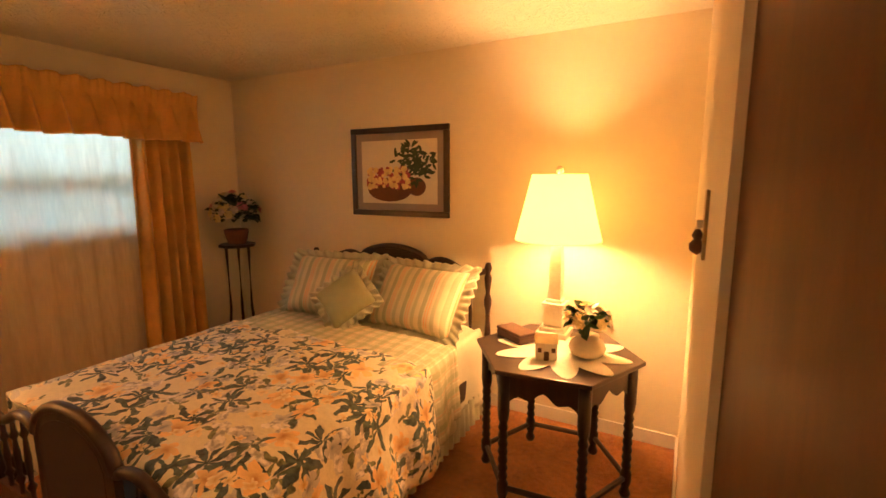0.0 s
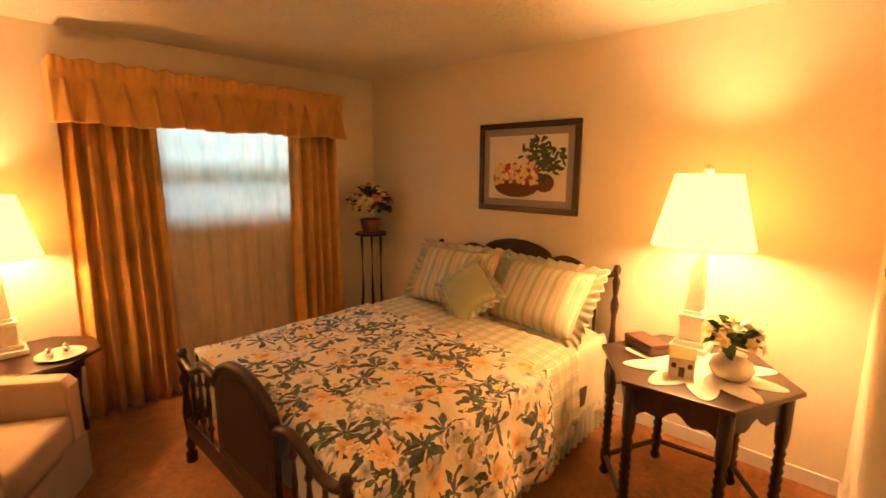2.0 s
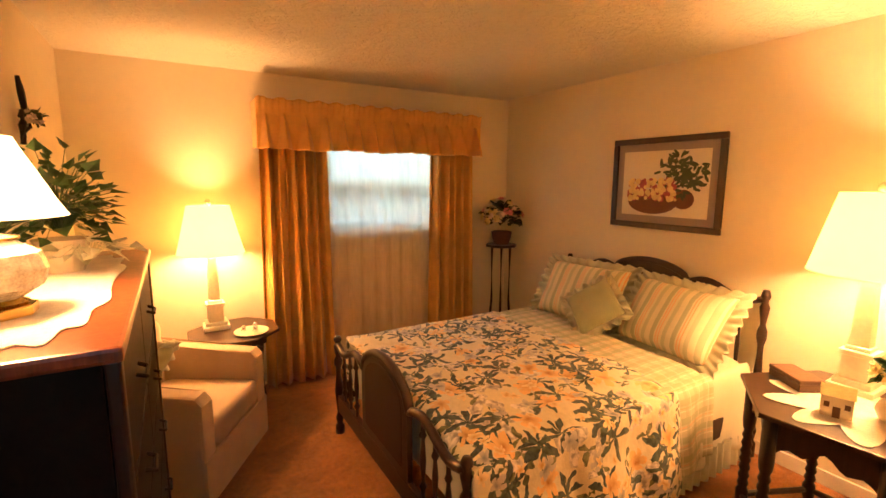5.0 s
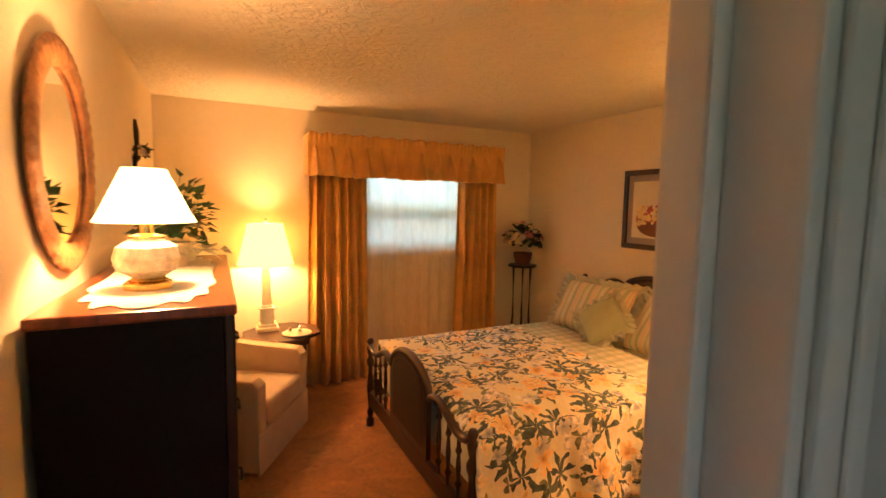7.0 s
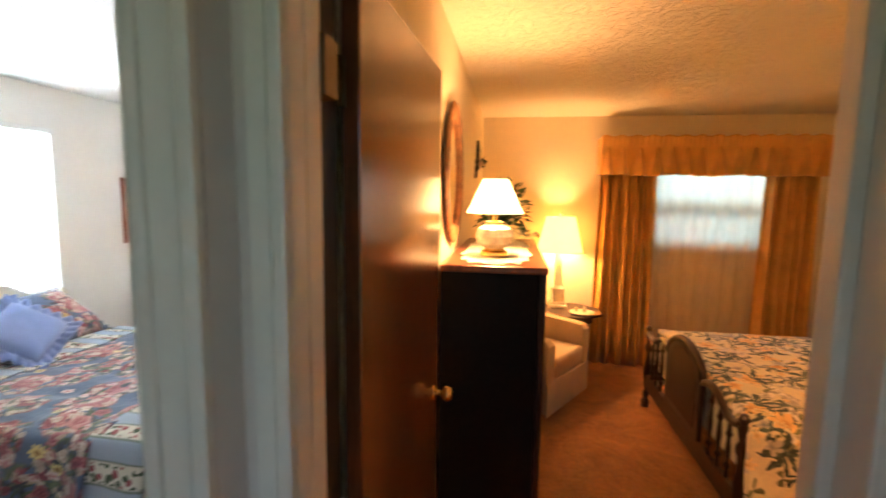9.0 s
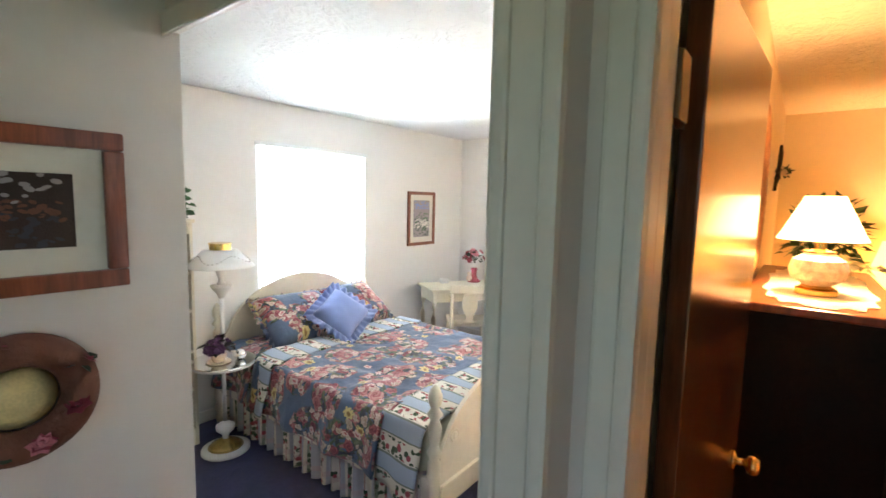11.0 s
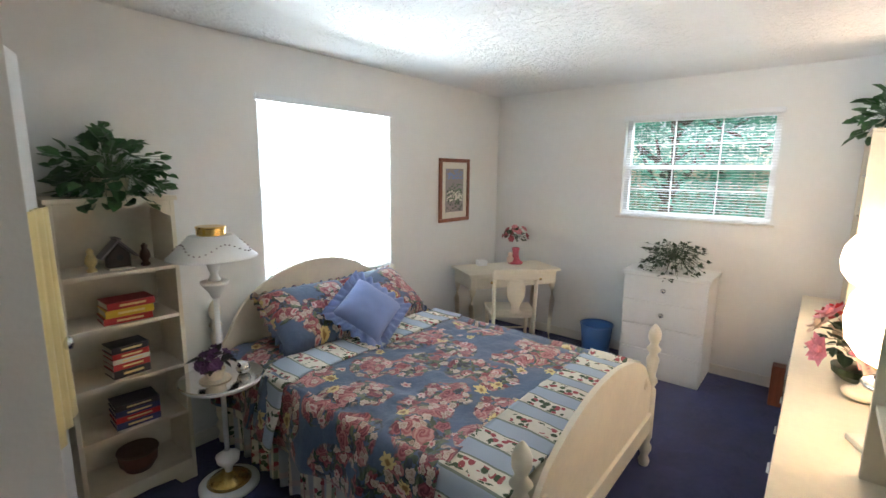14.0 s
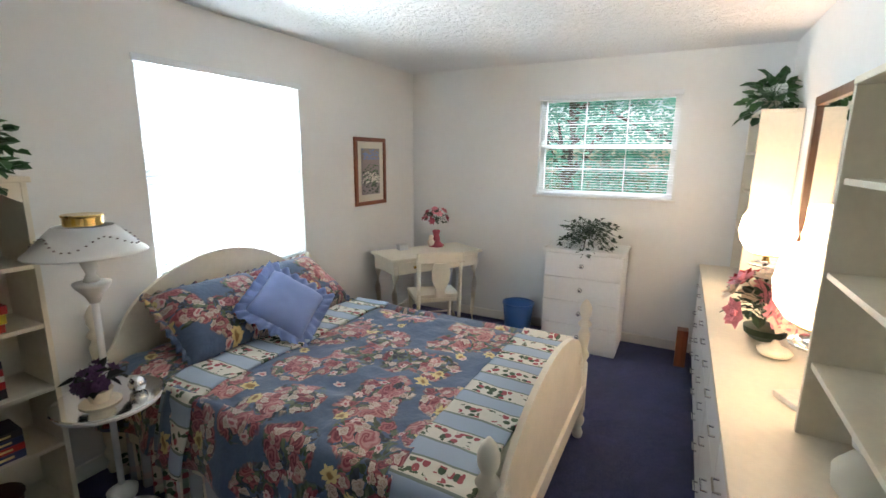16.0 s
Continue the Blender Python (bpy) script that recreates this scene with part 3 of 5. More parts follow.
skirting("baseboard", "trim", (XW + .014, .275, YN - .014, YN - .001, 0, .085), (.276, .289, 1.18, YN - .015, 0, .085), (XW + .001, XW + .014, -.19, YN - .02, 0, .085), (XW + .02, -.24, -.209, -.196, 0, .085))
skirting("baseboard_2", "trim", (XW + .014, .77, YS + .001, YS + .014, 0, .085), (XW + .001, XW + .014, YS + .02, -.3, 0, .085), (.771, .784, YS + .02, -1.31, 0, .085))
skirting("baseboard_3", "trim", (.89, 1.93, -1.289, -1.276, 0, .085), (1.936, 1.949, -1.34, .6, 0, .085))


def casing(name, mat, runs, label):
    """A moulded door casing: runs of stepped boards."""
    e = thing(name, label, "door frame", kind="structure")
    for b in runs:
        part("board", B(b, bev=0.006), mat, e)
    return e


casing("trim", "trim", [(.415, .470, .645, .7245, 0, 2.07), (.4705, .550, .668, .7245, 0, 2.07), (.5505, .562, .690, .7695, 0, 2.13), (.5625, .570, .735, .7695, 0, 2.13),
                        (.5505, .562, -.19, .689, 2.07, 2.13), (.415, .550, -.18, .644, 2.052, 2.0795)], "off-white painted moulded door casing")
casing("trim_2", "trim", [(.816, .828, -.347, -.258, 0, 2.12), (.8285, .834, -.347, -.325, 0, 2.12), (.8285, .833, -.282, -.258, 0, 2.12), (.816, .828, -1.289, -.348, 2.06, 2.12),
                          (.751, .760, -.239, -.184, 0, 2.12), (.7605, .766, -.206, -.184, 0, 2.12), (.700, .7505, -.1995, -.184, 0, 2.12), (.636, .690, -.1995, -.188, 0, 2.12),
                          (.785, .8155, -.340, -.3155, 0, 2.06)], "off-white painted moulded door casing")
# Dark board in the rabbet: its colour carries the shade of the hinge gap
part("trim_3", B((.515, .634, -.2395, -.212, 0, 2.07), bev=.003), "dark", None, "dark board for the shaded gap at the door hinge", kind="structure", cat="door frame")


def door_leaf(name, mat, label, m, w, knob_mat, side=1):
    e = thing(name, label, "door", m, kind="structure")
    part("leaf", B((0, w, -.0175, .0175, .012, 2.05), bev=0.003), mat, e)
    k = bmesh.new()
    for s in (1, -1):
        ax = Matrix.Rotation(-s * math.pi / 2, 4, "X")
        lathe([(.026, 0), (.026, .006), (.010, .010), (.010, .030), (.022, .036), (.027, .048), (.022, .060), (.006, .064)], (w - .065, s * .0176, 1.0), 16, k, axis=ax)
    part("door_handle", k, knob_mat, e, "round metal knob", smooth=True)
    for z in (.25, 1.85):
        part("hinge", B((-.008, .03, .0176, .0205, z - .045, z + .045), (-.012, .0, .010, .022, z - .045, z + .045), bev=.002), "hinge", e)
    return e


door_leaf("door_1", "door", "brown varnished flush door standing open", pose(.505, -.190, 0, 0, 0, 177), .70, "brass")
part("door_hinge", B((.585, .640, -.2115, -.181, 1.80, 1.89), bev=.003), "hinge", None, "dark bronze butt hinge", kind="structure", cat="hinge")
d2 = door_leaf("door_2", "whitep", "white painted closet door standing ajar", pose(.762, -2.30, 0, 0, 0, 250), .66, "chrome")
cl = thing("door_3", "brown varnished flush closet door, pushed slightly inward", "door", pose(.302, 1.166, 0, 0, 0, -75.7), kind="structure")
part("leaf", B((0, .404, 0, .03, .015, 2.075), bev=.002), "closet", cl)

# ---- windows ----


def window(name, label, lo, hi, z0, z1, place, sashes=2, grid=(3, 2), tilt=35, slat_step=0.022, drop=0.0):
    """A double-hung window in its opening, with a slatted blind; local x along the wall, y outward."""
    e = thing(name, label, "window", place, kind="structure")
    w = hi - lo
    fr = 0.045
    part("window_frame", B((0, fr, .06, .11, z0, z1), (w - fr, w, .06, .11, z0, z1), (fr, w - fr, .06, .11, z0, z0 + fr), (fr, w - fr, .06, .11, z1 - fr, z1), (fr, w - fr, .055, .115, (z0 + z1) / 2 - .02, (z0 + z1) / 2 + .02), bev=.004), "whitep", e)
    bm = bmesh.new()
    for i in range(1, grid[0]):
        x = fr + (w - 2 * fr) * i / grid[0]
        box(bm, x - .0045, x + .0045, .075, .09, z0 + fr, z1 - fr)
    for k in range(2):
        za, zb = (z0 + fr, (z0 + z1) / 2) if k == 0 else ((z0 + z1) / 2, z1 - fr)
        box(bm, fr, w - fr, .076, .089, (za + zb) / 2 - .0045, (za + zb) / 2 + .0045)
    part("muntin", bm, "whitep", e)
    for k in range(2):
        za, zb = (z0 + fr, (z0 + z1) / 2 - .02) if k == 0 else ((z0 + z1) / 2 + .02, z1 - fr)
        p = part("pane", B((fr, w - fr, .080, .084, za, zb)), "pane", e)
        p.visible_shadow = False
    part("window_sill", B((-.03, w + .03, -.025, .05, z0 - .02, z0 - .001), bev=.004), "trim", e)
    part("headrail", B((-.012, w + .012, -.018, .012, z1 - .035, z1 + .005), bev=.004), "blind", e, "white blind headrail")
    n = int((z1 - z0 - .05) / slat_step)
    a = radians(tilt)
    me = None
    for i in range(n):
        z = z1 - .05 - i * slat_step
        if me is None:
            def fn(u, v):
                s = (v - .5) * .025
                return Vector((u * (w + .01) - .005, s * math.cos(a), s * math.sin(a) + .0018 * (1 - (2 * v - 1) ** 2)))
            ob = part("slat", sheet(fn, 1, 3), "blind", e, solid=0.0)
            me = ob.data
        else:
            ob = new("slat", me)
            ob.parent = e
        ob.location = (0, .02, z)
    part("bottom_rail", B((-.006, w + .006, .008, .032, z0 + .004, z0 + .018), bev=.003), "blind", e)
    cord = bmesh.new()
    for f in (.12, .5, .88):
        tube([(w * f, .006, z1 - .03), (w * f, .006, z0 + .015)], .0012, 5, cord)
    part("cord", cord, "blind", e)
    return e


ROT_W = pose(XW, 0, 0, 0, 0, 90)
window("window_1", "white double-hung window with a white slatted blind, behind sheers", 1.45, 2.44, 1.245, 2.15, pose(XW, 1.45, 0, 0, 0, 90), tilt=40)
window("window_2", "white window with a half-open white slatted blind and trees outside", -2.10, -.966, 1.28, 2.15, pose(XW, -2.10, 0, 0, 0, 90), tilt=8)
window("window_3", "bright window with a closed white slatted blind", -1.79, -.65, .86, 2.12, pose(-.65, YS, 0, 0, 0, 180), tilt=-48)

# ---- outside ----
part("ground", B((-80, 80, -80, 80, -1.2, -1.0)), "lawn", None, "mown green lawn", kind="structure", cat="ground")


def tree(x, y, h, r, seed):
    rnd = random.Random(seed)
    e = thing("tree", "leafy green deciduous tree on the lawn", "tree", pose(x, y, -1.0), "trees behind the house")
    bm = tube([(0, 0, 0), (.1, .05, h * .3), (0, .1, h * .6), (.1, 0, h * .85)], [.22, .17, .12, .05], 10)
    for k in range(9):
        a, z = rnd.uniform(0, 6.28), h * rnd.uniform(.25, .7)
        tube([(0, 0, z), (r * .4 * math.cos(a), r * .4 * math.sin(a), z + .5), (r * .75 * math.cos(a), r * .75 * math.sin(a), z + 1.0)], [.07, .045, .02], 6, bm)
    part("trunk", bm, "bark", e, "grey-brown tapered trunk")
    vs, fs = [], []
    for k in range(230):
        a, ph, rad = rnd.uniform(0, 6.28), math.acos(rnd.uniform(-.95, 1)), r * rnd.uniform(.45, 1.0) ** .5
        c = Vector((rad * math.sin(ph) * math.cos(a), rad * math.sin(ph) * math.sin(a), h * .58 + .42 * h * math.cos(ph) * rnd.uniform(.6, 1)))
        for q in range(26):
            p = c + Vector((rnd.gauss(0, .28), rnd.gauss(0, .28), rnd.gauss(0, .22)))
            d = Vector((rnd.uniform(-1, 1), rnd.uniform(-1, 1), rnd.uniform(-.6, .4))).normalized() * rnd.uniform(.06, .11)
            s = d.cross(Vector((rnd.uniform(-1, 1), rnd.uniform(-1, 1), 1))).normalized() * .04
            i = len(vs)
            vs += [p - d, p + s, p + d, p - s]
            fs.append((i, i + 1, i + 2, i + 3))
    me = bpy.data.meshes.new("crown")
    me.from_pydata(vs, [], fs)
    me.materials.append(M["tree"])
    ob = new("crown", me)
    ob.parent = e
    tagged(ob, "dense green crown of small leaves", kind="stuff")
    return e


for i, (x, y, h, r) in enumerate(((-10, -.5, 7, 3.0), (-12, -5.5, 8, 3.4), (-9.5, 4.0, 6.5, 2.8), (-16, 1.5, 10, 4.2), (-15.5, -10, 9, 4), (-17, -3.5, 11, 4.5), (-14.5, 7.5, 9, 4), (-3, -13, 7, 3), (-9.5, -3.2, 6, 2.6), (-13.5, 3.2, 9, 3.6), (-13, -8, 8, 3.5))):
    tree(x, y, h, r, i)

# ---- soft things ----


def pillow_mesh(w, h, t, n=18, sag=0.0):
    def side(s):
        def fn(u, v):
            a, b = 2 * u - 1, 2 * v - 1
            k = max(0, (1 - a ** 4)) ** .5 * max(0, (1 - b ** 4)) ** .5
            return Vector((a * w / 2 * (1 - .05 * (1 - b * b)), b * h / 2 * (1 - .05 * (1 - a * a)), s * t / 2 * k + .006 * noise.noise(Vector((a * 3, b * 3, s)))))
        return fn
    bm = bmesh.new()
    sheet(side(1), n, n, bm, (w, h))
    sheet(side(-1), n, n, bm, (w, h))
    bmesh.ops.remove_doubles(bm, verts=bm.verts, dist=.013)
    return bm


def ruffle_mesh(w, h, wide, waves, rnd=3):
    def fn(u, v):
        p = u * 4
        k, f = int(p) % 4, p - int(p)
        cx = [(-1 + 2 * f, -1), (1, -1 + 2 * f), (1 - 2 * f, 1), (-1, 1 - 2 * f)][k]
        a, b = cx[0] * w / 2, cx[1] * h / 2
        l = math.hypot(cx[0], cx[1])
        o = 1 + wide * v / (min(w, h) / 2)
        wob = math.sin(u * waves * 2 * math.pi) * .018 * v + .008 * v * math.sin(u * waves * 4.7 + 1)
        return Vector((a * .95 * o, b * .95 * o, wob))
    return sheet(fn, 220, 3, span=(2 * (w + h) * 1.4, wide))


def pillow(name, label, w, h, t, at, mat, ruff=None, rw=.06, waves=38, group=""):
    e = thing(name, label, "pillow", at, group)
    part("cushion", pillow_mesh(w, h, t), mat, e, smooth=True)
    if ruff:
        part("ruffle", ruffle_mesh(w, h, rw, waves), ruff, e, "gathered ruffled edge", smooth=True, solid=.003)
    return e


def drape(x0, x1, y0, y1, top, hang_l, hang_r, foot=0.0, nu=72, nv=56, puff=.012, flare=.05, seed=0.0, skew=0.0, rough=.05):
    """Bedding laid over the mattress from side to side: arc length across runs down either flank."""
    w = x1 - x0
    total = hang_l + w + hang_r
    rad = .07

    def fn(u, v):
        s = u * total
        y = y0 + (y1 - y0) * v + skew * (u - .5)
        q = puff * (noise.noise(Vector((s * 7, y * 7, seed))) + .6 * noise.noise(Vector((s * 15, y * 15, seed + 4)))) + puff * .9 * abs(math.sin(s * 9)) * abs(math.sin(y * 9))
        if s < hang_l:
            d = hang_l - s
            k = d / max(hang_l, .01)
            return Vector((x0 - rad * min(1, d / rad) ** .5 * .6 - flare * k - .03 * k * math.sin(y * 17 + seed) - q, y, top - max(0, d - .02)))
        if s > hang_l + w:
            d = s - hang_l - w
            k = d / max(hang_r, .01)
            return Vector((x1 + rad * min(1, d / rad) ** .5 * .6 + flare * k + .03 * k * math.sin(y * 16 + seed) + q, y, top - max(0, d - .02)))
        x = x0 + s - hang_l
        edge = min(x - x0, x1 - x)
        dip = .03 * max(0, 1 - edge / .12) ** 2
        fy = .05 * max(0, 1 - (y - min(y0, y1)) / .12) ** 2 if foot else 0
        return Vector((x, y, top - dip - fy + q))
    return sheet(fn, nu, nv, span=(total, abs(y1 - y0)))


def pleats(w, z0, z1, folds, depth, lean=0.0, nv=10, seed=0.0, gather=.8):
    """A hanging cloth in folds; local x along, z up."""
    def fn(u, v):
        ph = u * folds * 2 * math.pi + .8 * math.sin(u * 9 + seed) + .25 * math.sin(v * 4 + u * 20)
        d = depth * (math.sin(ph) + .3 * math.sin(2.3 * ph + seed)) * (gather + (1 - gather) * (1 - v))
        return Vector((u * w + lean * (1 - v) * (u - .5), d, z0 + (z1 - z0) * v))
    return sheet(fn, int(folds * 10), nv, span=(w * 1.3, z1 - z0))


# ---- first bedroom ----
cw = thing("curtain", "gold pleated floor-length drapes under a pinch-pleated valance, with cream sheers", "curtain", pose(XW + .12, .93, 0, 0, 0, 90))
part("drape_panel", pleats(.50, .02, 1.95, 6, .046, .06), "gold", cw, smooth=True, solid=.004)
o = part("drape_panel", pleats(.42, .02, 1.95, 5, .046, .06, seed=2), "gold", cw, smooth=True, solid=.004)
o.location = (1.45, 0, 0)
o = part("sheer_panel", pleats(1.16, .03, 2.0, 9, .010, 0, seed=1), "sheer", cw, "thin cream sheer panel", smooth=True)
o.location = (.40, .055, 0)


def valance_front(u, v):
    n = 14
    ph = (u * n + .12 * math.sin(u * 17)) % 1.0
    c = abs(ph - .5) * 2
    z = 1.865 + .36 * v
    if v > .70:
        k = (v - .70) / .30
        d = .012 + k * .016 * abs(math.sin(ph * 3 * math.pi)) + .006 * k
    else:
        k = (.70 - v) / .70
        fan = max(0, 1 - c / (.22 + .55 * k))
        d = .012 + .105 * k ** .8 * fan ** .8 + .016 * (1 - k) * max(0, 1 - c / .2) + .02 * k * (1 - c)
    return Vector((-.03 + u * 1.93, -.10 - d, z + .008 * math.sin(u * n * 6.283) * (v > .95) + .006 * math.sin(u * 23) * (v < .05)))


part("valance", sheet(valance_front, 280, 24), "gold", cw, "gathered gold valance with pinched pleats", smooth=True, solid=.004)
part("valance_board", B((-.02, 1.885, -.095, .118, 2.19, 2.215), (-.028, -.02, -.095, .118, 1.88, 2.215), (1.885, 1.893, -.095, .118, 1.88, 2.215)), "gold", cw)


def turned_post(r, h, seed=0):
    """A bobbin-turned post profile."""
    p = [(r * 1.05, 0), (r * 1.05, h * .08), (r * .6, h * .10), (r * .95, h * .16), (r * .6, h * .2), (r * .5, h * .22), (r * .95, h * .42), (r * .95, h * .46), (r * .55, h * .62), (r * .6, h * .68), (r * .95, h * .72), (r * .95, h * .76), (r * .5, h * .80), (r * .8, h * .86), (r * .95, h * .90), (r * .55, h * .93), (r * .95, h * .965), (r * .6, h)]
    return p


def board_end(e, x0, x1, y, low, post_h, side_h, mid_h, rail_z, thick=.035):
    """A bed end of turned posts, swept rails, spindles and a caned middle panel."""
    for x in (x0, x1):
        part("post", lathe(turned_post(.028, post_h), (x, y, 0), 16), "dark", e, smooth=True)
    a, b = x0 + (x1 - x0) * .31, x0 + (x1 - x0) * .69
    part("bottom_rail", B((x0 + .02, x1 - .02, y - .016, y + .016, low, low + .11), bev=.005), "dark", e)
    for p, q, s in ((x0, a, 1), (x1, b, -1)):
        pts = [(p + (q - p) * k / 12, y, post_h - .05 + (side_h - post_h + .05) * k / 12 + .035 * math.sin(math.pi * 2 * k / 12 + (0 if True else 0)) * -1) for k in range(13)]
        part("top_rail", tube(pts, .021, 10), "dark", e, smooth=True)
        for k in (3, 5.5, 8):
            x = p + (q - p) * k / 11
            zt = post_h - .05 + (side_h - post_h + .05) * k / 11 - .035 * math.sin(math.pi * 2 * k / 11) - .01
            zb = low + .105
            prof = [(.010, 0), (.010, .05), (.018, .07), (.008, .09), (.014, .5 * (zt - zb)), (.008, zt - zb - .09), (.017, zt - zb - .07), (.010, zt - zb - .05), (.009, zt - zb)]
            part("spindle", lathe(prof, (x, y, zb), 10), "dark", e, smooth=True)
    top = [(b + (a - b) * k / 20, side_h + (mid_h - side_h) * math.sin(math.pi * k / 20) ** .5) for k in range(21)]
    outl = [(a, low + .1), (b, low + .1)] + top
    part("panel_frame", slab(outl, -.014, .014, m=Matrix.Translation((0, y, 0)) @ UP), "dark", e)
    cx = (a + b) / 2
    inner = [(cx + (x - cx) * .80, low + .16 + (z - low - .1) * .80) for x, z in outl]
    part("cane_panel", slab(inner, -.017, .017, m=Matrix.Translation((0, y, 0)) @ UP), "cane", e, "dark woven cane panel")
    part("crest_rail", tube([(x, y, z) for x, z in top], .024, 10), "dark", e, smooth=True)


bed = thing("bed", "dark carved wooden double bed with caned head and foot boards", "bed")
board_end(bed, -2.42, -.90, 3.27, .28, 1.03, .99, 1.09, .3)
board_end(bed, -2.40, -.90, 1.20, .16, .66, .62, .775, .2)
for x in (-2.41, -.91):
    part("side_rail", B((x - .014, x + .014, 1.22, 3.25, .22, .34), bev=.005), "dark", bed)
ms = thing("mattress", "mattress under a pale sage bottom sheet", "mattress")
part("mattress_body", B((-2.36, -.96, 1.26, 3.22, .30, .58), bev=.04), "sheet1", ms, smooth=True)
part("bed_skirt", drape(-2.37, -.95, 1.28, 3.2, .595, .45, .47, nv=70, puff=.004, flare=.03, seed=3), "sheet1", ms, "pale sage hanging sheet", smooth=True, solid=.004)
part("skirt_ruffle", pleats(1.9, .04, .22, 26, .014), "sageruff", ms, "gathered ruffle at the hem", smooth=True).matrix_basis = pose(-.865, 1.3, 0, 0, 0, 90)
pl = thing("turned_down_cover", "sage plaid reverse of the turned-down bedspread", "bedding")
part("fold", drape(-2.39, -.93, 2.34, 2.80, .625, .36, .44, nv=18, puff=.006, flare=.06, seed=6, skew=-.12), "plaid", pl, smooth=True, solid=.012)
cf = thing("bedspread", "cream quilted bedspread printed with orange lilies and dark leaves", "bedspread")
part("cover", drape(-2.43, -.92, 1.245, 2.48, .628, .40, .50, foot=1, puff=.016, flare=.09, seed=9, skew=-.12), "floral1", cf, smooth=True, solid=.02)
pillow("pillow", "sage and peach striped pillow with a ruffled edge", .68, .46, .20, pose(-2.05, 3.02, .80, 58, 0, 8), "stripe", "sageruff", .06, group="striped pillows on the dark bed")
pillow("pillow", "sage and peach striped pillow with a ruffled edge", .66, .46, .20, pose(-1.29, 3.0, .80, 54, 0, -6), "stripe", "sageruff", .06, group="striped pillows on the dark bed")
pillow("cushion", "small sage green cushion with a ruffled edge", .33, .33, .13, pose(-1.75, 2.82, .79, 52, 0, 10) @ pose(0, 0, 0, 0, 0, 45), "sage", "sageruff", .05, 26)


def framed_print(name, label, w, h, m, frame_mat, mount, inner, art, fw=.04, gap=.07):
    """A framed print: local x across, z up, front towards -y."""
    e = thing(name, label, "picture", m)
    part("frame", B((0, w, -.025, 0, 0, fw), (0, w, -.025, 0, h - fw, h), (0, fw, -.0248, 0, fw, h - fw), (w - fw, w, -.0248, 0, fw, h - fw), bev=.006), frame_mat, e)
    part("mount", B((fw, w - fw, -.010, -.002, fw, h - fw)), mount, e)
    part("print", B((fw + gap, w - fw - gap, -.014, -.0105, fw + gap, h - fw - gap)), inner, e)
    art(e, fw + gap, w - fw - gap, fw + gap, h - fw - gap)
    return e


def disc(bm, x, z, r, y, n=7, sq=1.0, turn=0.0):
    vs = [bm.verts.new((x + r * math.cos(a + .3) * math.cos(turn) - r * sq * math.sin(a + .3) * math.sin(turn), y, z + r * math.cos(a + .3) * math.sin(turn) + r * sq * math.sin(a + .3) * math.cos(turn))) for a in [2 * math.pi * i / n for i in range(n)]]
    bm.faces.new(vs)


def basket_art(e, x0, x1, z0, z1):
    rnd = random.Random(4)
    w, h = x1 - x0, z1 - z0
    for mat, lab in (("basket", "brown baskets"), ("leafdk", "dark leaves"), ("rosered", "rose blooms"), ("paleyel", "peach blooms")):
        bm = bmesh.new()
        if mat == "basket":
            disc(bm, x0 + w * .38, z0 + h * .22, w * .30, -.0145, 20, .45)
            disc(bm, x0 + w * .74, z0 + h * .27, w * .12, -.0146, 16, .85)
        elif mat == "leafdk":
            for k in range(130):
                a = rnd.uniform(0, 6.28)
                r = rnd.uniform(.05, .40) * h
                disc(bm, x0 + w * .70 + r * math.cos(a), z0 + h * .64 + r * math.sin(a) * .85, .030, -.0147 - k * 1e-5, 6, .36, rnd.uniform(0, 3.1))
        else:
            for k in range(70):
                disc(bm, x0 + w * rnd.uniform(.08, .66), z0 + h * (.26 + .30 * rnd.random() ** 1.2), rnd.uniform(.010, .024), -.0158 - k * 1e-5 - (.0006 if mat == "paleyel" else 0), 8)
        part("painted_motif", bm, mat, e, lab, kind="stuff")


framed_print("picture", "dark framed print of flower baskets with a grey mount", .84, .645, pose(-2.055, YN - .001, 1.31), "dark", "mauve", "paper", basket_art, .042, .052)


def landscape_art(dark=False):
    def fn(e, x0, x1, z0, z1):
        rnd = random.Random(8)
        w, h = x1 - x0, z1 - z0
        sets = (("bookblk", 0, .5), ("basket", .35, .65), ("mauve", .55, 1)) if dark else (("leafdk", .0, .55), ("leaf", .1, .7), ("mauve", .5, 1), ("blue", .75, 1), ("paper", .25, .5))
        for q, (mat, lo, hi) in enumerate(sets):
            bm = bmesh.new()
            for k in range(60):
                disc(bm, x0 + w * rnd.uniform(.06, .94), z0 + h * (lo + (hi - lo) * rnd.uniform(.05, .95)), min(w, h) * rnd.uniform(.03, .07), -.0146 - k * 1e-5 - q * .0003, 7, rnd.uniform(.3, .7), rnd.uniform(-.4, .4))
            part("painted_motif", bm, mat, e, "soft painted strokes", kind="stuff")
    return fn


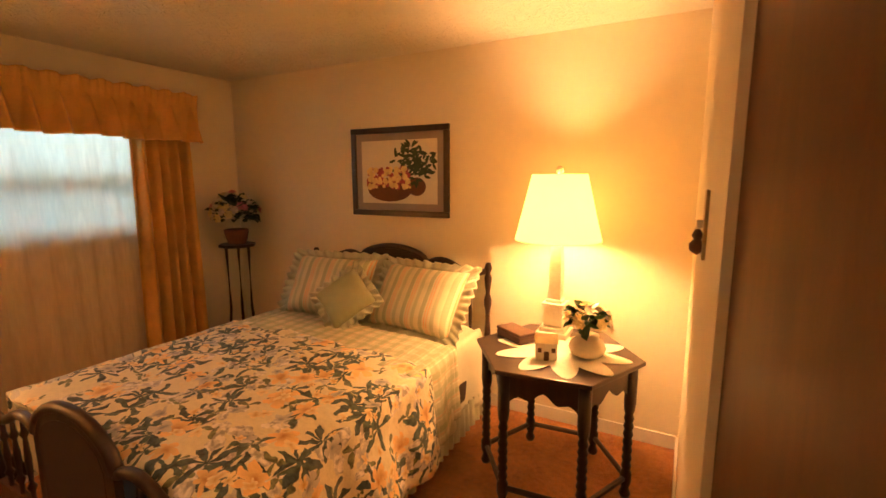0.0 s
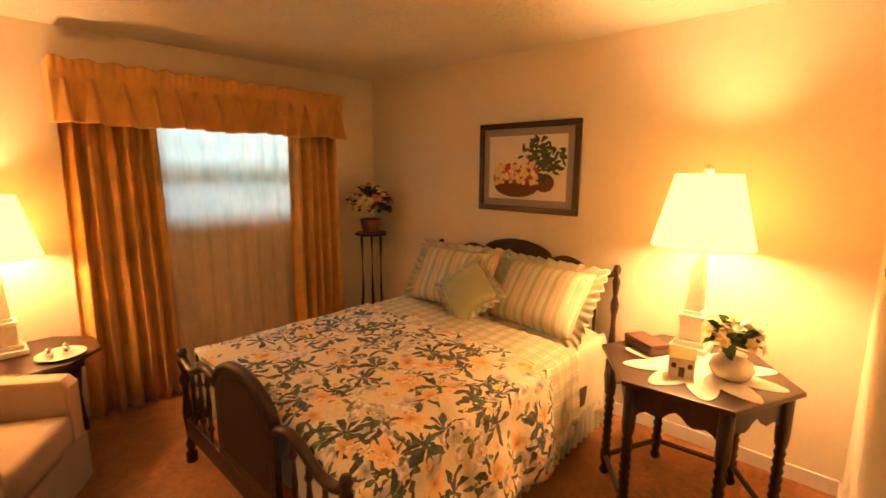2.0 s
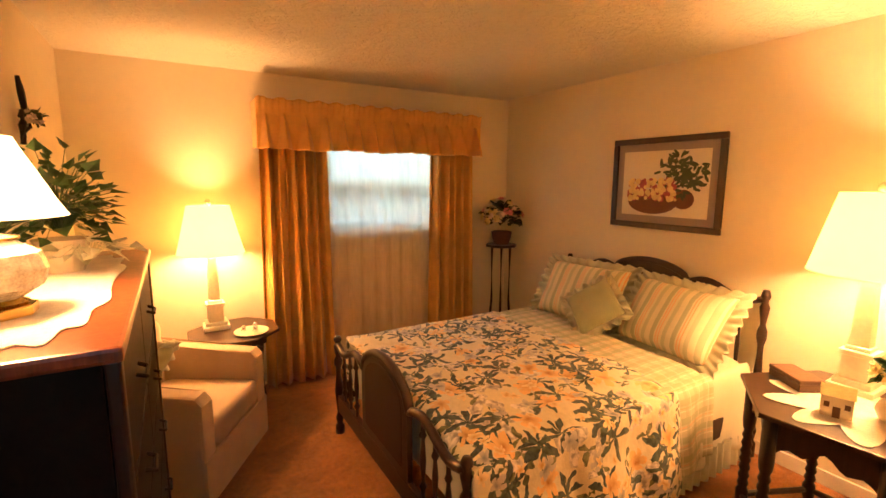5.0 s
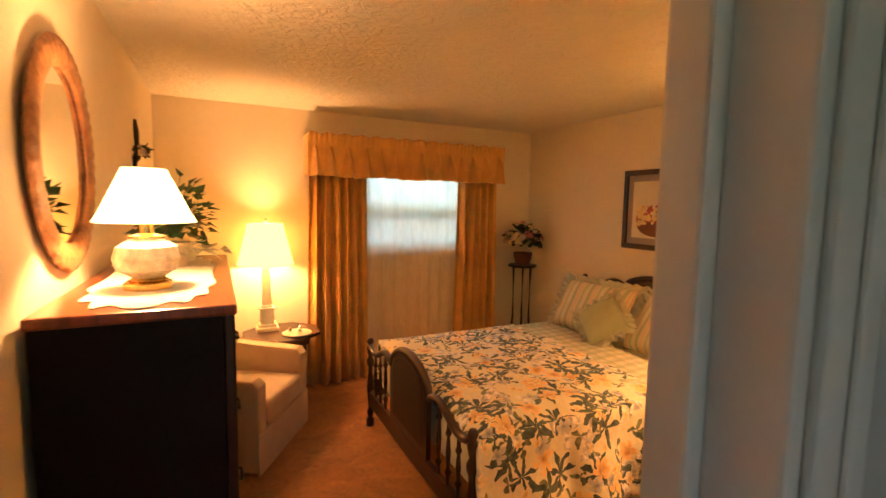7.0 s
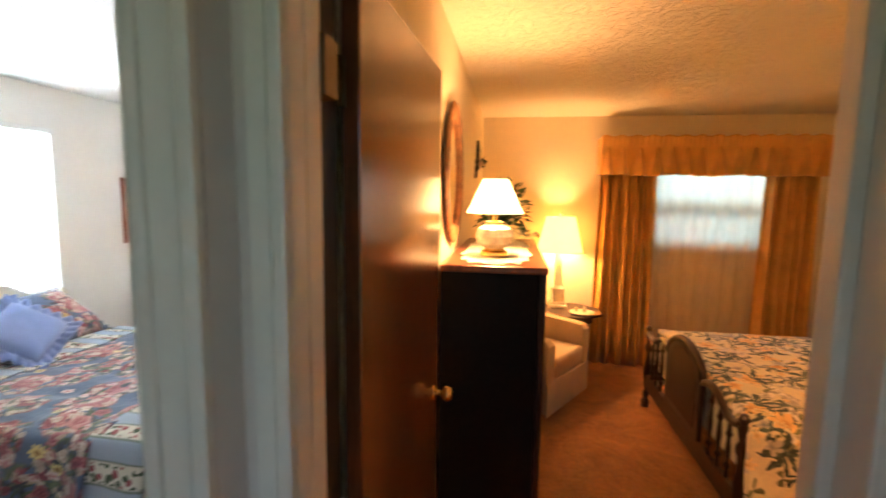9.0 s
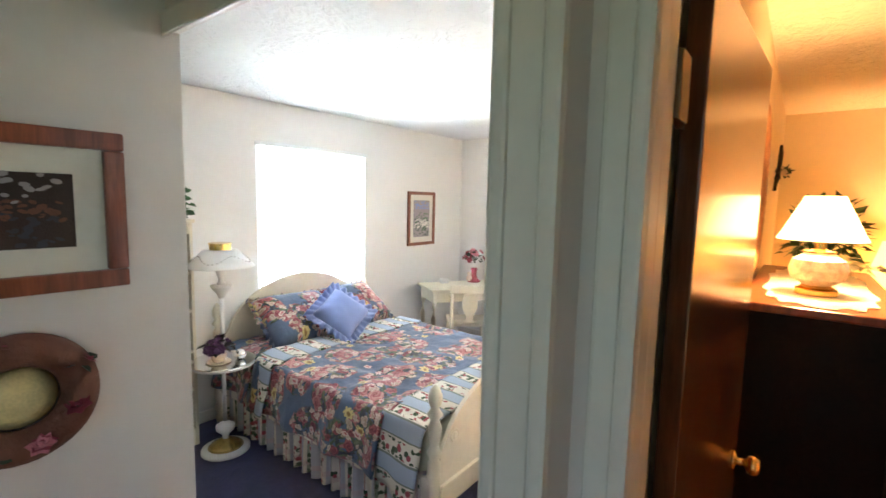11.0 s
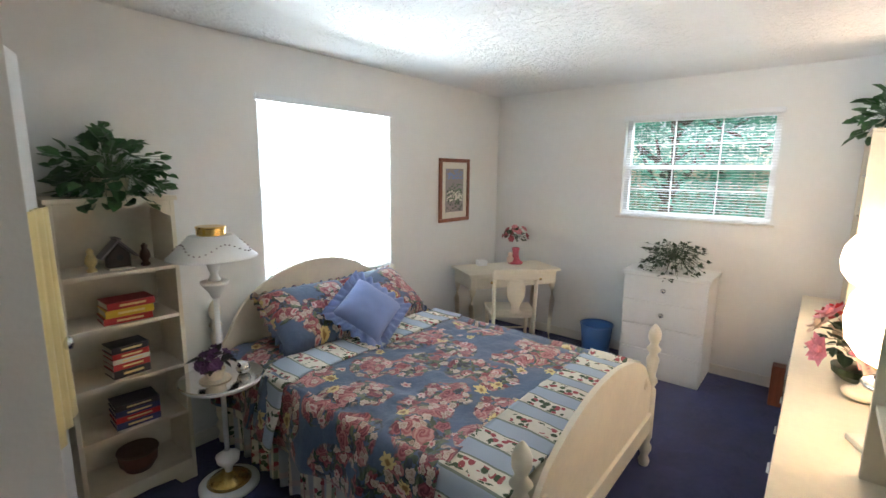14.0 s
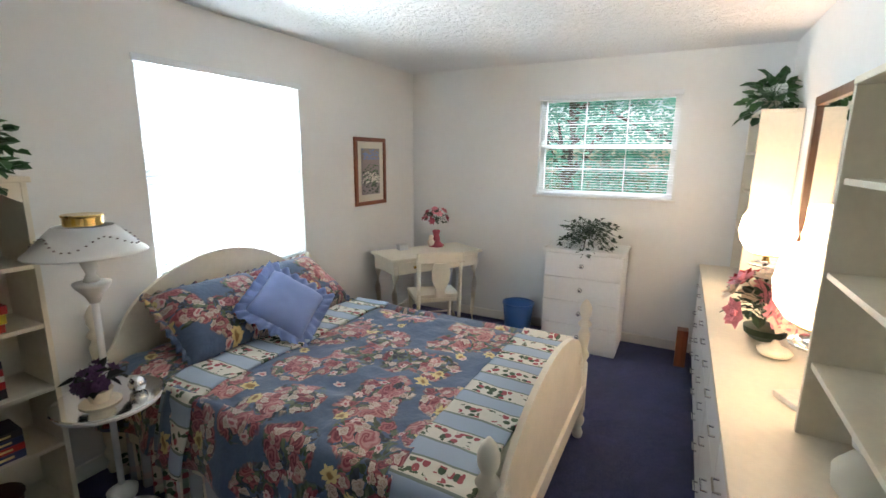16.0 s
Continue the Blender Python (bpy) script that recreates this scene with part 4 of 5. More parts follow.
def flower_bunch(e, c, r, n, mats, leaf_mat, leaf_n=40, seed=0, flat=.8, size=.03, leaf=.05, stems=None, parts=True):
    """Blossoms of petals and leaves set round a centre; c in the thing's frame."""
    rnd = random.Random(seed)
    c = Vector(c)
    for k in range(n):
        a, ph = rnd.uniform(0, 6.28), math.acos(rnd.uniform(-.15, 1))
        p = c + Vector((r * math.sin(ph) * math.cos(a), r * math.sin(ph) * math.sin(a), r * flat * math.cos(ph))) * rnd.uniform(.75, 1.0)
        d = (p - c + Vector((0, 0, .02))).normalized()
        q = d.to_track_quat("Z", "Y").to_matrix().to_4x4()
        bm = bmesh.new()
        s = size * rnd.uniform(.75, 1.25)
        for ring, (np_, rr, up) in enumerate(((6, 1.0, .25), (5, .62, .55))):
            for j in range(np_):
                b0 = 2 * math.pi * j / np_ + ring * .5
                m = Matrix.Translation(p) @ q @ Matrix.Rotation(b0, 4, "Z")
                vs = [m @ Vector(v) for v in ((0, 0, 0), (s * rr * .5, s * rr * .42, s * up * .6), (s * rr, 0, s * up), (s * rr * .5, -s * rr * .42, s * up * .6))]
                bm.faces.new([bm.verts.new(v) for v in vs])
        lathe([(s * .22, 0), (s * .25, s * .3), (s * .1, s * .42)], (0, 0, 0), 7, bm, axis=Matrix.Translation(p) @ q)
        part("blossom", bm, mats[k % len(mats)], e)
    leaves(e, c, r * .82, leaf_n, leaf_mat, leaf, seed + 1, flat)


def leaves(e, c, r, n, mat, size, seed, flat=.8, hang=0.0, name="leaf", lobes=False):
    """Single leaves with a fold down the middle, each on its stalk."""
    rnd = random.Random(seed)
    c = Vector(c)
    shared = []
    for k in range(4):
        bm = bmesh.new()
        s = size
        if lobes:
            pts = [(0, 0, 0), (s * .25, s * .5, .1 * s), (s * .55, s * .28, 0), (s, 0, -.15 * s), (s * .55, -s * .28, 0), (s * .25, -s * .5, .1 * s)]
        else:
            pts = [(0, 0, 0), (s * .25, s * .42, .12 * s), (s * .68, s * .36, .06 * s), (s, 0, -.2 * s * k / 3), (s * .68, -s * .36, .06 * s), (s * .25, -s * .42, .12 * s)]
        vs = [bm.verts.new(p) for p in pts]
        mid = bm.verts.new((s * .5, 0, -.05 * s))
        for i in range(6):
            bm.faces.new((vs[i], vs[(i + 1) % 6], mid))
        ob = part(name, bm, mat, e)
        shared.append(ob)
    st = bmesh.new()
    for k in range(n):
        a, ph = rnd.uniform(0, 6.28), math.acos(rnd.uniform(-.3 if not hang else -.6, 1))
        d = Vector((math.sin(ph) * math.cos(a), math.sin(ph) * math.sin(a), flat * math.cos(ph)))
        p = c + d * r * rnd.uniform(.45, 1.0)
        if hang:
            p.z -= hang * rnd.random() * max(0, math.sin(ph)) ** 2
        if k < 4:
            ob = shared[k]
        else:
            ob = new(name, shared[k % 4].data)
            ob.parent = e
        dd = (d + Vector((rnd.uniform(-.5, .5), rnd.uniform(-.5, .5), rnd.uniform(-.6, .3)))).normalized()
        ob.matrix_basis = Matrix.Translation(p) @ dd.to_track_quat("X", "Z").to_matrix().to_4x4() @ Matrix.Rotation(rnd.uniform(-.7, .7), 4, "X") @ Matrix.Scale(rnd.uniform(.6, 1.2), 4)
        tube([c + Vector((0, 0, -r * .3)), (c + p) / 2 + Vector((0, 0, .02)), p], .0011, 4, st)
    part("stalk", st, mat, e, kind="stuff")


# plant stand and its flowers
ps = thing("plant_stand", "tall dark wooden plant stand with three slim legs", "plant stand", pose(-3.14, 3.08, 0, 0, 0, 20))
part("stand_top", slab([(.15 * math.cos(a), .15 * math.sin(a)) for a in [math.pi * k / 4 for k in range(8)]], 1.015, 1.04, bev=.004), "dark", ps)
for a in (0, 2.1, 4.2):
    part("leg", tube([(.10 * math.cos(a), .10 * math.sin(a), 1.02), (.095 * math.cos(a), .095 * math.sin(a), .5), (.14 * math.cos(a), .14 * math.sin(a), 0)], [.014, .011, .016], 8), "dark", ps)
part("shelf", slab([(.09 * math.cos(a), .09 * math.sin(a)) for a in [math.pi * k / 4 for k in range(8)]], .30, .318), "dark", ps)
fb = thing("flower_arrangement", "cream and pink silk flowers in a brown wicker basket", "flowers", pose(-3.14, 3.08, 1.041))
part("basket", lathe([(.07, 0), (.09, .06), (.10, .12), (.085, .125)], seg=20), "basket", fb, "brown woven basket")
flower_bunch(fb, (0, 0, .25), .205, 46, ["palepet", "palepet", "pink", "paleyel"], "leafdk", 90, 3, .95, .040, .075)


def hex_table(name, label, at, r, h, legs, apron=.10, leg_r=.02, twist=0.0, group=""):
    e = thing(name, label, "table", at, group)
    ang = [2 * math.pi * k / legs + twist for k in range(legs)]
    part("tabletop", slab([(r * math.cos(a), r * math.sin(a)) for a in ang], h - .022, h, bev=.005), "dark", e)
    for k in range(legs):
        a, b = ang[k], ang[(k + 1) % legs]
        p, q = Vector((math.cos(a), math.sin(a), 0)) * r * .86, Vector((math.cos(b), math.sin(b), 0)) * r * .86
        n = 16
        lo = [(p + (q - p) * i / n) + Vector((0, 0, h - .022 - apron * (.86 + .10 * math.cos(6 * math.pi * i / n)) + .05 * math.sin(math.pi * i / n) ** 2)) for i in range(n + 1)]
        bm = bmesh.new()
        inn = (p + q) * .02
        for i in range(n):
            t0, t1 = p + (q - p) * i / n, p + (q - p) * (i + 1) / n
            quad = [lo[i], lo[i + 1], t1 + Vector((0, 0, h - .022)), t0 + Vector((0, 0, h - .022))]
            f = [bm.verts.new(v) for v in quad] + [bm.verts.new(v - inn) for v in quad]
            for ix in ((0, 1, 2, 3), (7, 6, 5, 4), (0, 4, 5, 1)):
                bm.faces.new([f[j] for j in ix])
        bmesh.ops.remove_doubles(bm, verts=bm.verts, dist=1e-5)
        part("apron", bm, "dark", e, "carved scalloped apron")
        prof = [(leg_r * .9, 0), (leg_r * 1.2, .02), (leg_r * .7, .05), (leg_r * 1.15, .08), (leg_r * 1.15, .13)]
        z = .15
        while z < h - apron - .10:
            prof += [(leg_r * .75, z), (leg_r * 1.05, z + .018)]
            z += .042
        prof += [(leg_r * 1.2, h - apron - .05), (leg_r * 1.2, h - .03)]
        part("leg", lathe(prof, tuple(p), 12), "dark", e, smooth=True)
        d = (q - p).normalized()
        part("stretcher", tube([p + Vector((0, 0, .105)), q + Vector((0, 0, .105))], .014, 8), "dark", e)
    return e


hex_table("bedside_table", "dark carved hexagonal table with turned legs", pose(-.30, 2.73, 0), .425, .72, 6, .17, .024, twist=radians(5))


def table_lamp(name, label, at, k, shade_mat, r0, r1, z0, z1):
    """A marble column lamp with an empire shade."""
    e = thing(name, label, "lamp", at)
    part("plinth", B((-.085, .085, -.085, .085, 0, .03), (-.07, .07, -.07, .07, .03, .055), bev=.005), "marble", e)
    part("column", slab([(-.05, -.05), (.05, -.05), (.05, .05), (-.05, .05)], .055, .17, bev=.006), "marble", e)
    part("collar", B((-.062, .062, -.062, .062, .17, .19), (-.045, .045, -.045, .045, .19, .20), bev=.004), "marble", e)
    bm = lathe([(.062, .20), (.062, .205), (.052, .21), (.036, z0 + .05)], seg=4)
    part("shaft", bm, "marble", e)
    part("neck", lathe([(.012, z0 + .05), (.012, z0 + .08), (.02, z0 + .085), (.018, z0 + .13)], seg=12), "brass", e)
    part("shade", shell([(r0, z0), (r0 * .985, z0 + .01), (r1, z1 - .005), (r1, z1)], seg=40), shade_mat, e, "cream pleated lamp shade, lit", smooth=True, solid=.003)
    part("finial", lathe([(.008, z1 - .02), (.008, z1), (.02, z1 + .012), (.02, z1 + .03), (.006, z1 + .045)], seg=14), "ceramic", e, smooth=True)
    bm = tube([(0, 0, z1 - .012), (r1, 0, z1 - .012)], .002, 6)
    tube([(0, 0, z1 - .012), (-r1 * .5, r1 * .86, z1 - .012)], .002, 6, bm)
    tube([(0, 0, z1 - .012), (-r1 * .5, -r1 * .86, z1 - .012)], .002, 6, bm)
    tube([(0, 0, z0 + .12), (.05, 0, z0 + .2), (0, 0, z1 - .012)], .002, 6, bm)
    part("harp", bm, "brass", e)
    return e


table_lamp("table_lamp", "white marble column lamp with lit cream shade, on hexagonal table", pose(-.365, 2.95, .721), 1, "shade1", .230, .145, .535, .885)
table_lamp("table_lamp", "white marble column lamp with a lit cream shade beside the armchair", pose(-3.17, .56, .601), 1, "shade1", .215, .135, .54, .87)


def doily(at, r, petals, label, group=""):
    e = thing("doily", label, "doily", at, group)
    for k in range(petals):
        a = 2 * math.pi * k / petals
        pts = []
        for i in range(14):
            b = 2 * math.pi * i / 14
            x, y = r * .62 + r * .38 * math.cos(b), r * .19 * math.sin(b) * (1 - .25 * math.cos(b))
            pts.append((x * math.cos(a) - y * math.sin(a), x * math.sin(a) + y * math.cos(a)))
        part("petal", slab(pts, .0008 + .0002 * (k % 2), .003 + .0002 * (k % 2)), "lace", e)
    part("centre", slab([(r * .3 * math.cos(a), r * .3 * math.sin(a)) for a in [2 * math.pi * i / 20 for i in range(20)]], .0008, .0034), "lace", e)
    return e


doily(pose(-.27, 2.72, .721), .34, 10, "white crocheted petal doily on the dark table")
bk = thing("box", "brown leather box lying on the table", "box", pose(-.53, 2.78, .7248, 0, 0, -32))
part("body", B((-.10, .10, -.055, .055, 0, .035), bev=.004), "leather", bk)
part("lid", B((-.102, .102, -.057, .057, .036, .055), bev=.006), "leather", bk)
hs = thing("figurine", "small ceramic cottage with brown timber and yellow roof", "figurine", pose(-.31, 2.58, .7248, 0, 0, 20))
part("cottage_body", B((-.05, .05, -.03, .03, 0, .085), bev=.003), "ceramic", hs)
part("roof", slab([(-.035, .086), (.035, .086), (.0, .125)], -.055, .055, m=Matrix.Rotation(math.pi / 2, 4, "Z") @ UP), "paleyel", hs)
part("door", B((-.012, .012, -.033, -.0305, 0, .045)), "leather", hs)
for x in (-.032, .032):
    part("window", B((x - .009, x + .009, -.033, -.0305, .04, .062)), "leather", hs)
vz = thing("vase", "round cream ceramic vase of pale yellow silk flowers", "vase", pose(-.14, 2.70, .7248))
part("vase_body", lathe([(.045, 0), (.075, .015), (.088, .045), (.078, .075), (.05, .095), (.055, .11)], seg=24), "ceramic", vz, smooth=True)
flower_bunch(vz, (0, 0, .17), .11, 26, ["paleyel", "paleyel", "palepet"], "leaf", 36, 7, .85, .032, .06)

# switch by the closet
sw = thing("light_switch", "beige decorated switch plate on the wall", "light switch", pose(.2895, 1.72, 1.40))
part("plate", B((-.008, 0, -.045, .045, 0, .16), bev=.003), "plate", sw)
part("toggle", B((-.022, -.008, -.006, .006, .07, .09), bev=.002), "ceramic", sw)
part("ornament", lathe([(.004, -.01), (.016, 0), (.018, .015), (.008, .025), (.013, .035), (.006, .05)], (-.018, -.02, .02), 10), "leather", sw, smooth=True)

# chest of drawers, lamp, ivy, mirror
dx0, dx1, dy0, dy1, dh = -1.86, -.585, -.192, .245, 1.365
cd = thing("chest_of_drawers", "tall dark wooden chest of drawers with a lighter polished top", "chest of drawers")
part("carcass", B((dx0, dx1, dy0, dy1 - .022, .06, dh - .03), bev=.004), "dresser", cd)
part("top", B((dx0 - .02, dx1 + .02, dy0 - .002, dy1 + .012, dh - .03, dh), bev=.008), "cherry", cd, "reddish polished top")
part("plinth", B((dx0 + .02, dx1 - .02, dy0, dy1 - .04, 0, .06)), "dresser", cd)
for x in (dx0, dx1 - .03):
    part("moulding", B((x, x + .03, dy1 - .021, dy1 + .006, .06, dh - .03), bev=.006), "dark", cd)
zz = [.08, .34, .60, .83, 1.05, 1.32]
for k in range(5):
    halves = ((dx0 + .04, dx1 - .04),) if k < 3 else ((dx0 + .04, (dx0 + dx1) / 2 - .006), ((dx0 + dx1) / 2 + .006, dx1 - .04))
    for a, b in halves:
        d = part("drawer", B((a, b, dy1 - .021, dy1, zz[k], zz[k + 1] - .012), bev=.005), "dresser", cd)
        for f in ((.2, .8) if k < 3 else (.5,)):
            x = a + (b - a) * f
            z = (zz[k] + zz[k + 1]) / 2
            part("handle", tube([(x - .04, dy1, z + .01), (x - .035, dy1 + .022, z), (x + .035, dy1 + .022, z), (x + .04, dy1, z + .01)], .005, 8), "iron", d, "dark metal pull")
run = thing("lace_runner", "white scalloped lace runner on the chest", "runner")
pts = []
for i in range(80):
    a = 2 * math.pi * i / 80
    s = 1 + .05 * math.cos(14 * a)
    pts.append((-1.18 + .56 * s * (abs(math.cos(a)) ** .6) * (1 if math.cos(a) > 0 else -1), .03 + .17 * s * (abs(math.sin(a)) ** .6) * (1 if math.sin(a) > 0 else -1)))
part("cloth", slab(pts, dh + .001, dh + .004), "lace", run)
dl = thing("dresser_lamp", "cut crystal lamp with a brass foot and lit white bell shade", "lamp", pose(-.89, .02, dh + .0045))
part("foot", slab([(.068 * math.cos(a), .068 * math.sin(a)) for a in [math.pi * k / 4 + .39 for k in range(8)]], 0, .022, bev=.004), "brass", dl)
part("foot_ring", lathe([(.05, .022), (.055, .028), (.04, .036)], seg=20), "brass", dl)
part("crystal_body", lathe([(.045, .036), (.082, .06), (.092, .095), (.082, .13), (.05, .15), (.045, .157)], seg=16), "crystal", dl)
part("collar", lathe([(.05, .157), (.052, .163), (.02, .17), (.02, .2), (.03, .205), (.012, .215), (.012, .25)], seg=16), "brass", dl)
part("shade", shell([(.135, .205), (.118, .235), (.088, .30), (.066, .345), (.058, .365)], seg=48, wave=8, amp=.002), "shade3", dl, "white panelled bell shade, lit", smooth=True, solid=.003)
part("harp", tube([(0, 0, .25), (.03, 0, .31), (0, 0, .372), (.058, 0, .363)], .002, 6), "brass", dl)
iv = thing("ivy_plant", "trailing green and cream ivy in a small pot", "plant", pose(-1.42, .05, dh + .0045))
part("pot", lathe([(.05, 0), (.07, .09), (.075, .10), (.06, .10)], seg=18), "ceramic", iv)
leaves(iv, (0, 0, .16), .15, 170, "leaf", .05, 11, 1.5, lobes=True)
leaves(iv, (.05, .06, .06), .13, 26, "sageruff", .05, 12, .4, lobes=True)
mr = thing("mirror", "oval mirror in a carved brown gilt frame", "mirror", pose(-1.0, -.2095, 1.765))
A_, B_ = .33, .35


def oval(u, v):
    a, b = 2 * math.pi * u, 2 * math.pi * v
    k = .045 * math.cos(b)
    rip = 1 + .10 * math.sin(a * 44) * (.5 + .5 * math.cos(b))
    return Vector(((A_ - .045 + k) * math.cos(a), .004 + .014 * (1 + math.sin(b)) * rip, (B_ - .045 + k) * math.sin(a)))


part("frame", sheet(oval, 176, 12), "goldframe", mr, smooth=True)
part("mirror_glass", slab([((A_ - .06) * math.cos(a), (B_ - .06) * math.sin(a)) for a in [2 * math.pi * k / 48 for k in range(48)]], -.010, -.003, m=UP), "mirror", mr, "clear mirror glass")
sc = thing("wall_ornament", "dark iron scroll with small white flowers on the wall", "wall ornament", pose(-2.35, -.207, 1.80))
bm = tube([(0, .012, 0), (.02, .02, .08), (-.02, .025, .15), (.03, .03, .22), (.06, .03, .28)], [.012, .016, .012, .014, .008], 8)
tube([(0, .012, .05), (-.06, .03, .08), (-.05, .03, .13)], [.01, .008, .004], 8, bm)
tube([(0, .012, .12), (.05, .03, .14), (.07, .035, .10)], [.01, .008, .004], 8, bm)
part("scroll", bm, "iron", sc)
flower_bunch(sc, (-.02, .05, .10), .05, 6, ["palepet"], "leafdk", 14, 5, 1.2, .025, .04)

# side table, its dish, the armchair
st_t = thing("side_table", "small dark octagonal table with drop leaves", "table", pose(-3.06, .66, 0))
part("tabletop", slab([(.31 * math.cos(a), .31 * math.sin(a)) for a in [math.pi * k / 4 + .39 for k in range(8)]], .578, .60, bev=.005), "dark", st_t)
part("apron", slab([(.22 * math.cos(a), .22 * math.sin(a)) for a in [math.pi * k / 4 + .39 for k in range(8)]], .50, .578), "dark", st_t)
for a in (.6, 2.2, 3.7, 5.3):
    p = (.21 * math.cos(a), .21 * math.sin(a))
    part("leg", slab([(-.05, 0), (.05, 0), (.035, .10), (.025, .25), (.045, .40), (.06, .52), (-.06, .52), (-.045, .40), (-.025, .25), (-.035, .10)], -.011, .011, m=Matrix.Translation((*p, 0)) @ Matrix.Rotation(a, 4, "Z") @ UP), "dark", st_t)
part("shelf", slab([(.17 * math.cos(a), .17 * math.sin(a)) for a in [math.pi * k / 4 for k in range(8)]], .18, .20), "dark", st_t)
ds = thing("trinket_dish", "white lace-edged dish holding small silver trinkets", "dish", pose(-2.93, .76, .601))
part("dish", lathe([(.05, 0), (.10, .006), (.115, .014), (.112, .017), (.09, .010)], seg=28), "ceramic", ds)
for k, (x, y) in enumerate(((.03, .02), (-.04, .03), (.0, -.05))):
    part("trinket", lathe([(.014, .012), (.02, .02), (.012, .035), (.016, .05), (.004, .06)], (x, y, 0), 12), "chrome", ds, smooth=True)

ac = thing("armchair", "low beige upholstered armchair with a skirted base", "armchair", pose(-2.52, .30, 0, 0, 0, -31.5))
part("seat_base", B((-.36, .36, -.36, .33, .02, .27), bev=.02), "beige", ac)
part("seat_cushion", B((-.245, .245, -.22, .36, .27, .43), bev=.045), "beige", ac, smooth=True)
for s in (-1, 1):
    prof = [(-.38, .0), (.345, .0), (.345, .53), (.31, .57), (-.30, .60), (-.38, .66)]
    part("arm", slab(prof, -.055, .055, m=Matrix.Translation((s * .315, 0, .02)) @ Matrix.Rotation(math.pi / 2, 4, "Z") @ UP, bev=.02), "beige", ac)
part("backrest", B((-.255, .255, -.40, -.22, .25, .80), bev=.05), "beige", ac, smooth=True)
part("skirt", B((-.372, .372, .335, .350, .01, .26), bev=.004), "beige", ac)
pillow("cushion", "sage green ruffled cushion on the armchair", .32, .32, .12, pose(-2.52, .12, .60, 66, 0, -50) @ pose(0, 0, 0, 0, 0, 20), "sage", "sageruff", .045, 24)

# ---- second bedroom ----
bc = thing("bookcase", "ivory painted open bookcase with scalloped top and foot", "bookcase")
bx0, bx1, by0, by1, bh = -.03, .46, YS + .002, -3.15, 1.53
for x in (bx0, bx1 - .02):
    part("side_panel", B((x, x + .02, by0, by1, 0, bh - .022), bev=.003), "ivory", bc)
part("back_panel", B((bx0 + .02, bx1 - .02, by0, by0 + .008, .1, bh - .022)), "ivory", bc)
part("top_board", B((bx0 - .012, bx1 + .012, by0, by1 + .012, bh - .022, bh), bev=.004), "ivory", bc)
shelves = [.115, .40, .66, .935, 1.185]
for z in shelves:
    part("shelf", B((bx0 + .02, bx1 - .02, by0 + .008, by1 - .003, z - .018, z), bev=.002), "ivory", bc)
iw = bx1 - bx0 - .04
curve = [(0, 0)] + [(iw * k / 16, -.03 - .035 * (abs(2 * k / 16 - 1) ** 3) * 1 - .012 * math.cos(4 * math.pi * k / 16)) for k in range(17)] + [(iw, 0)]
part("top_apron", slab(curve, -.007, .007, m=Matrix.Translation((bx0 + .02, by1 - .01, bh - .022)) @ UP), "ivory", bc, "scalloped apron")
part("foot_apron", slab([(0, .10), (0, 0), (.06, 0), (.09, .04), (.2, .05), (iw - .09, .04), (iw - .06, 0), (iw, 0), (iw, .10)], -.007, .007, m=Matrix.Translation((bx0 + .02, by1 - .01, 0)) @ UP), "ivory", bc, "scalloped foot board")


def book(x, y, z, w, d, t, mat, rz=0.0, label="hardback book lying flat on the shelf"):
    e = thing("book", label, "book", pose(x, y, z, 0, 0, rz), "books on the bookcase")
    part("cover", B((-w / 2, w / 2, d / 2 - .003, d / 2, 0, t), (-w / 2, w / 2, -d / 2, d / 2 - .003, 0, .003), (-w / 2, w / 2, -d / 2, d / 2 - .003, t - .003, t)), mat, e)
    part("pages", B((-w / 2 + .004, w / 2 - .004, -d / 2 + .004, d / 2 - .0035, .0032, t - .0032)), "paper", e)
    part("title_bar", B((-w * .3, w * .25, d / 2 + .0002, d / 2 + .001, t * .35, t * .65)), "paleyel", e)


zs = shelves[3]
for k, (mat, t) in enumerate((("bookred", .032), ("bookyel", .036), ("bookred", .034))):
    book(.20 - .006 * k, -3.24, zs + .0005, .20, .14, t, mat, 2 * k - 3, "red and yellow hardback stacked on the shelf")
    zs += t + .001
zs = shelves[2]
for mat, t in (("bookblk", .04), ("bookred", .03), ("paper", .022), ("bookred", .028), ("bookblk", .032)):
    book(.21, -3.25, zs + .0005, .16, .12, t, mat, 4)
    zs += t + .001
zs = shelves[1]
for mat, t in (("bookblue", .034), ("bookred", .028), ("bookblue", .03), ("bookblk", .026)):
    book(.20, -3.25, zs + .0005, .19, .14, t, mat, -3)
    zs += t + .001
bb = thing("basket", "small dark brown wooden basket on the bottom shelf", "basket", pose(.20, -3.28, shelves[0] + .0005))
part("body", lathe([(.06, 0), (.085, .04), (.09, .10), (.082, .10)], seg=20), "basket", bb)
part("rim", lathe([(.093, .098), (.096, .104), (.093, .11)], seg=20), "leather", bb)
bh_ = thing("birdhouse", "small grey wooden birdhouse ornament", "ornament", pose(.20, -3.26, shelves[4] + .0005))
part("house_body", slab([(-.045, 0), (.045, 0), (.045, .07), (0, .12), (-.045, .07)], -.035, .035, m=UP, bev=.002), "cane", bh_)
part("roof", B((-.062, .062, -.045, .045, 0, .008)), "mauve", bh_).matrix_basis = pose(-.03, 0, .098, 0, -48, 0)
part("roof", B((-.062, .062, -.045, .045, 0, .008)), "mauve", bh_).matrix_basis = pose(.03, 0, .098, 0, 48, 0)
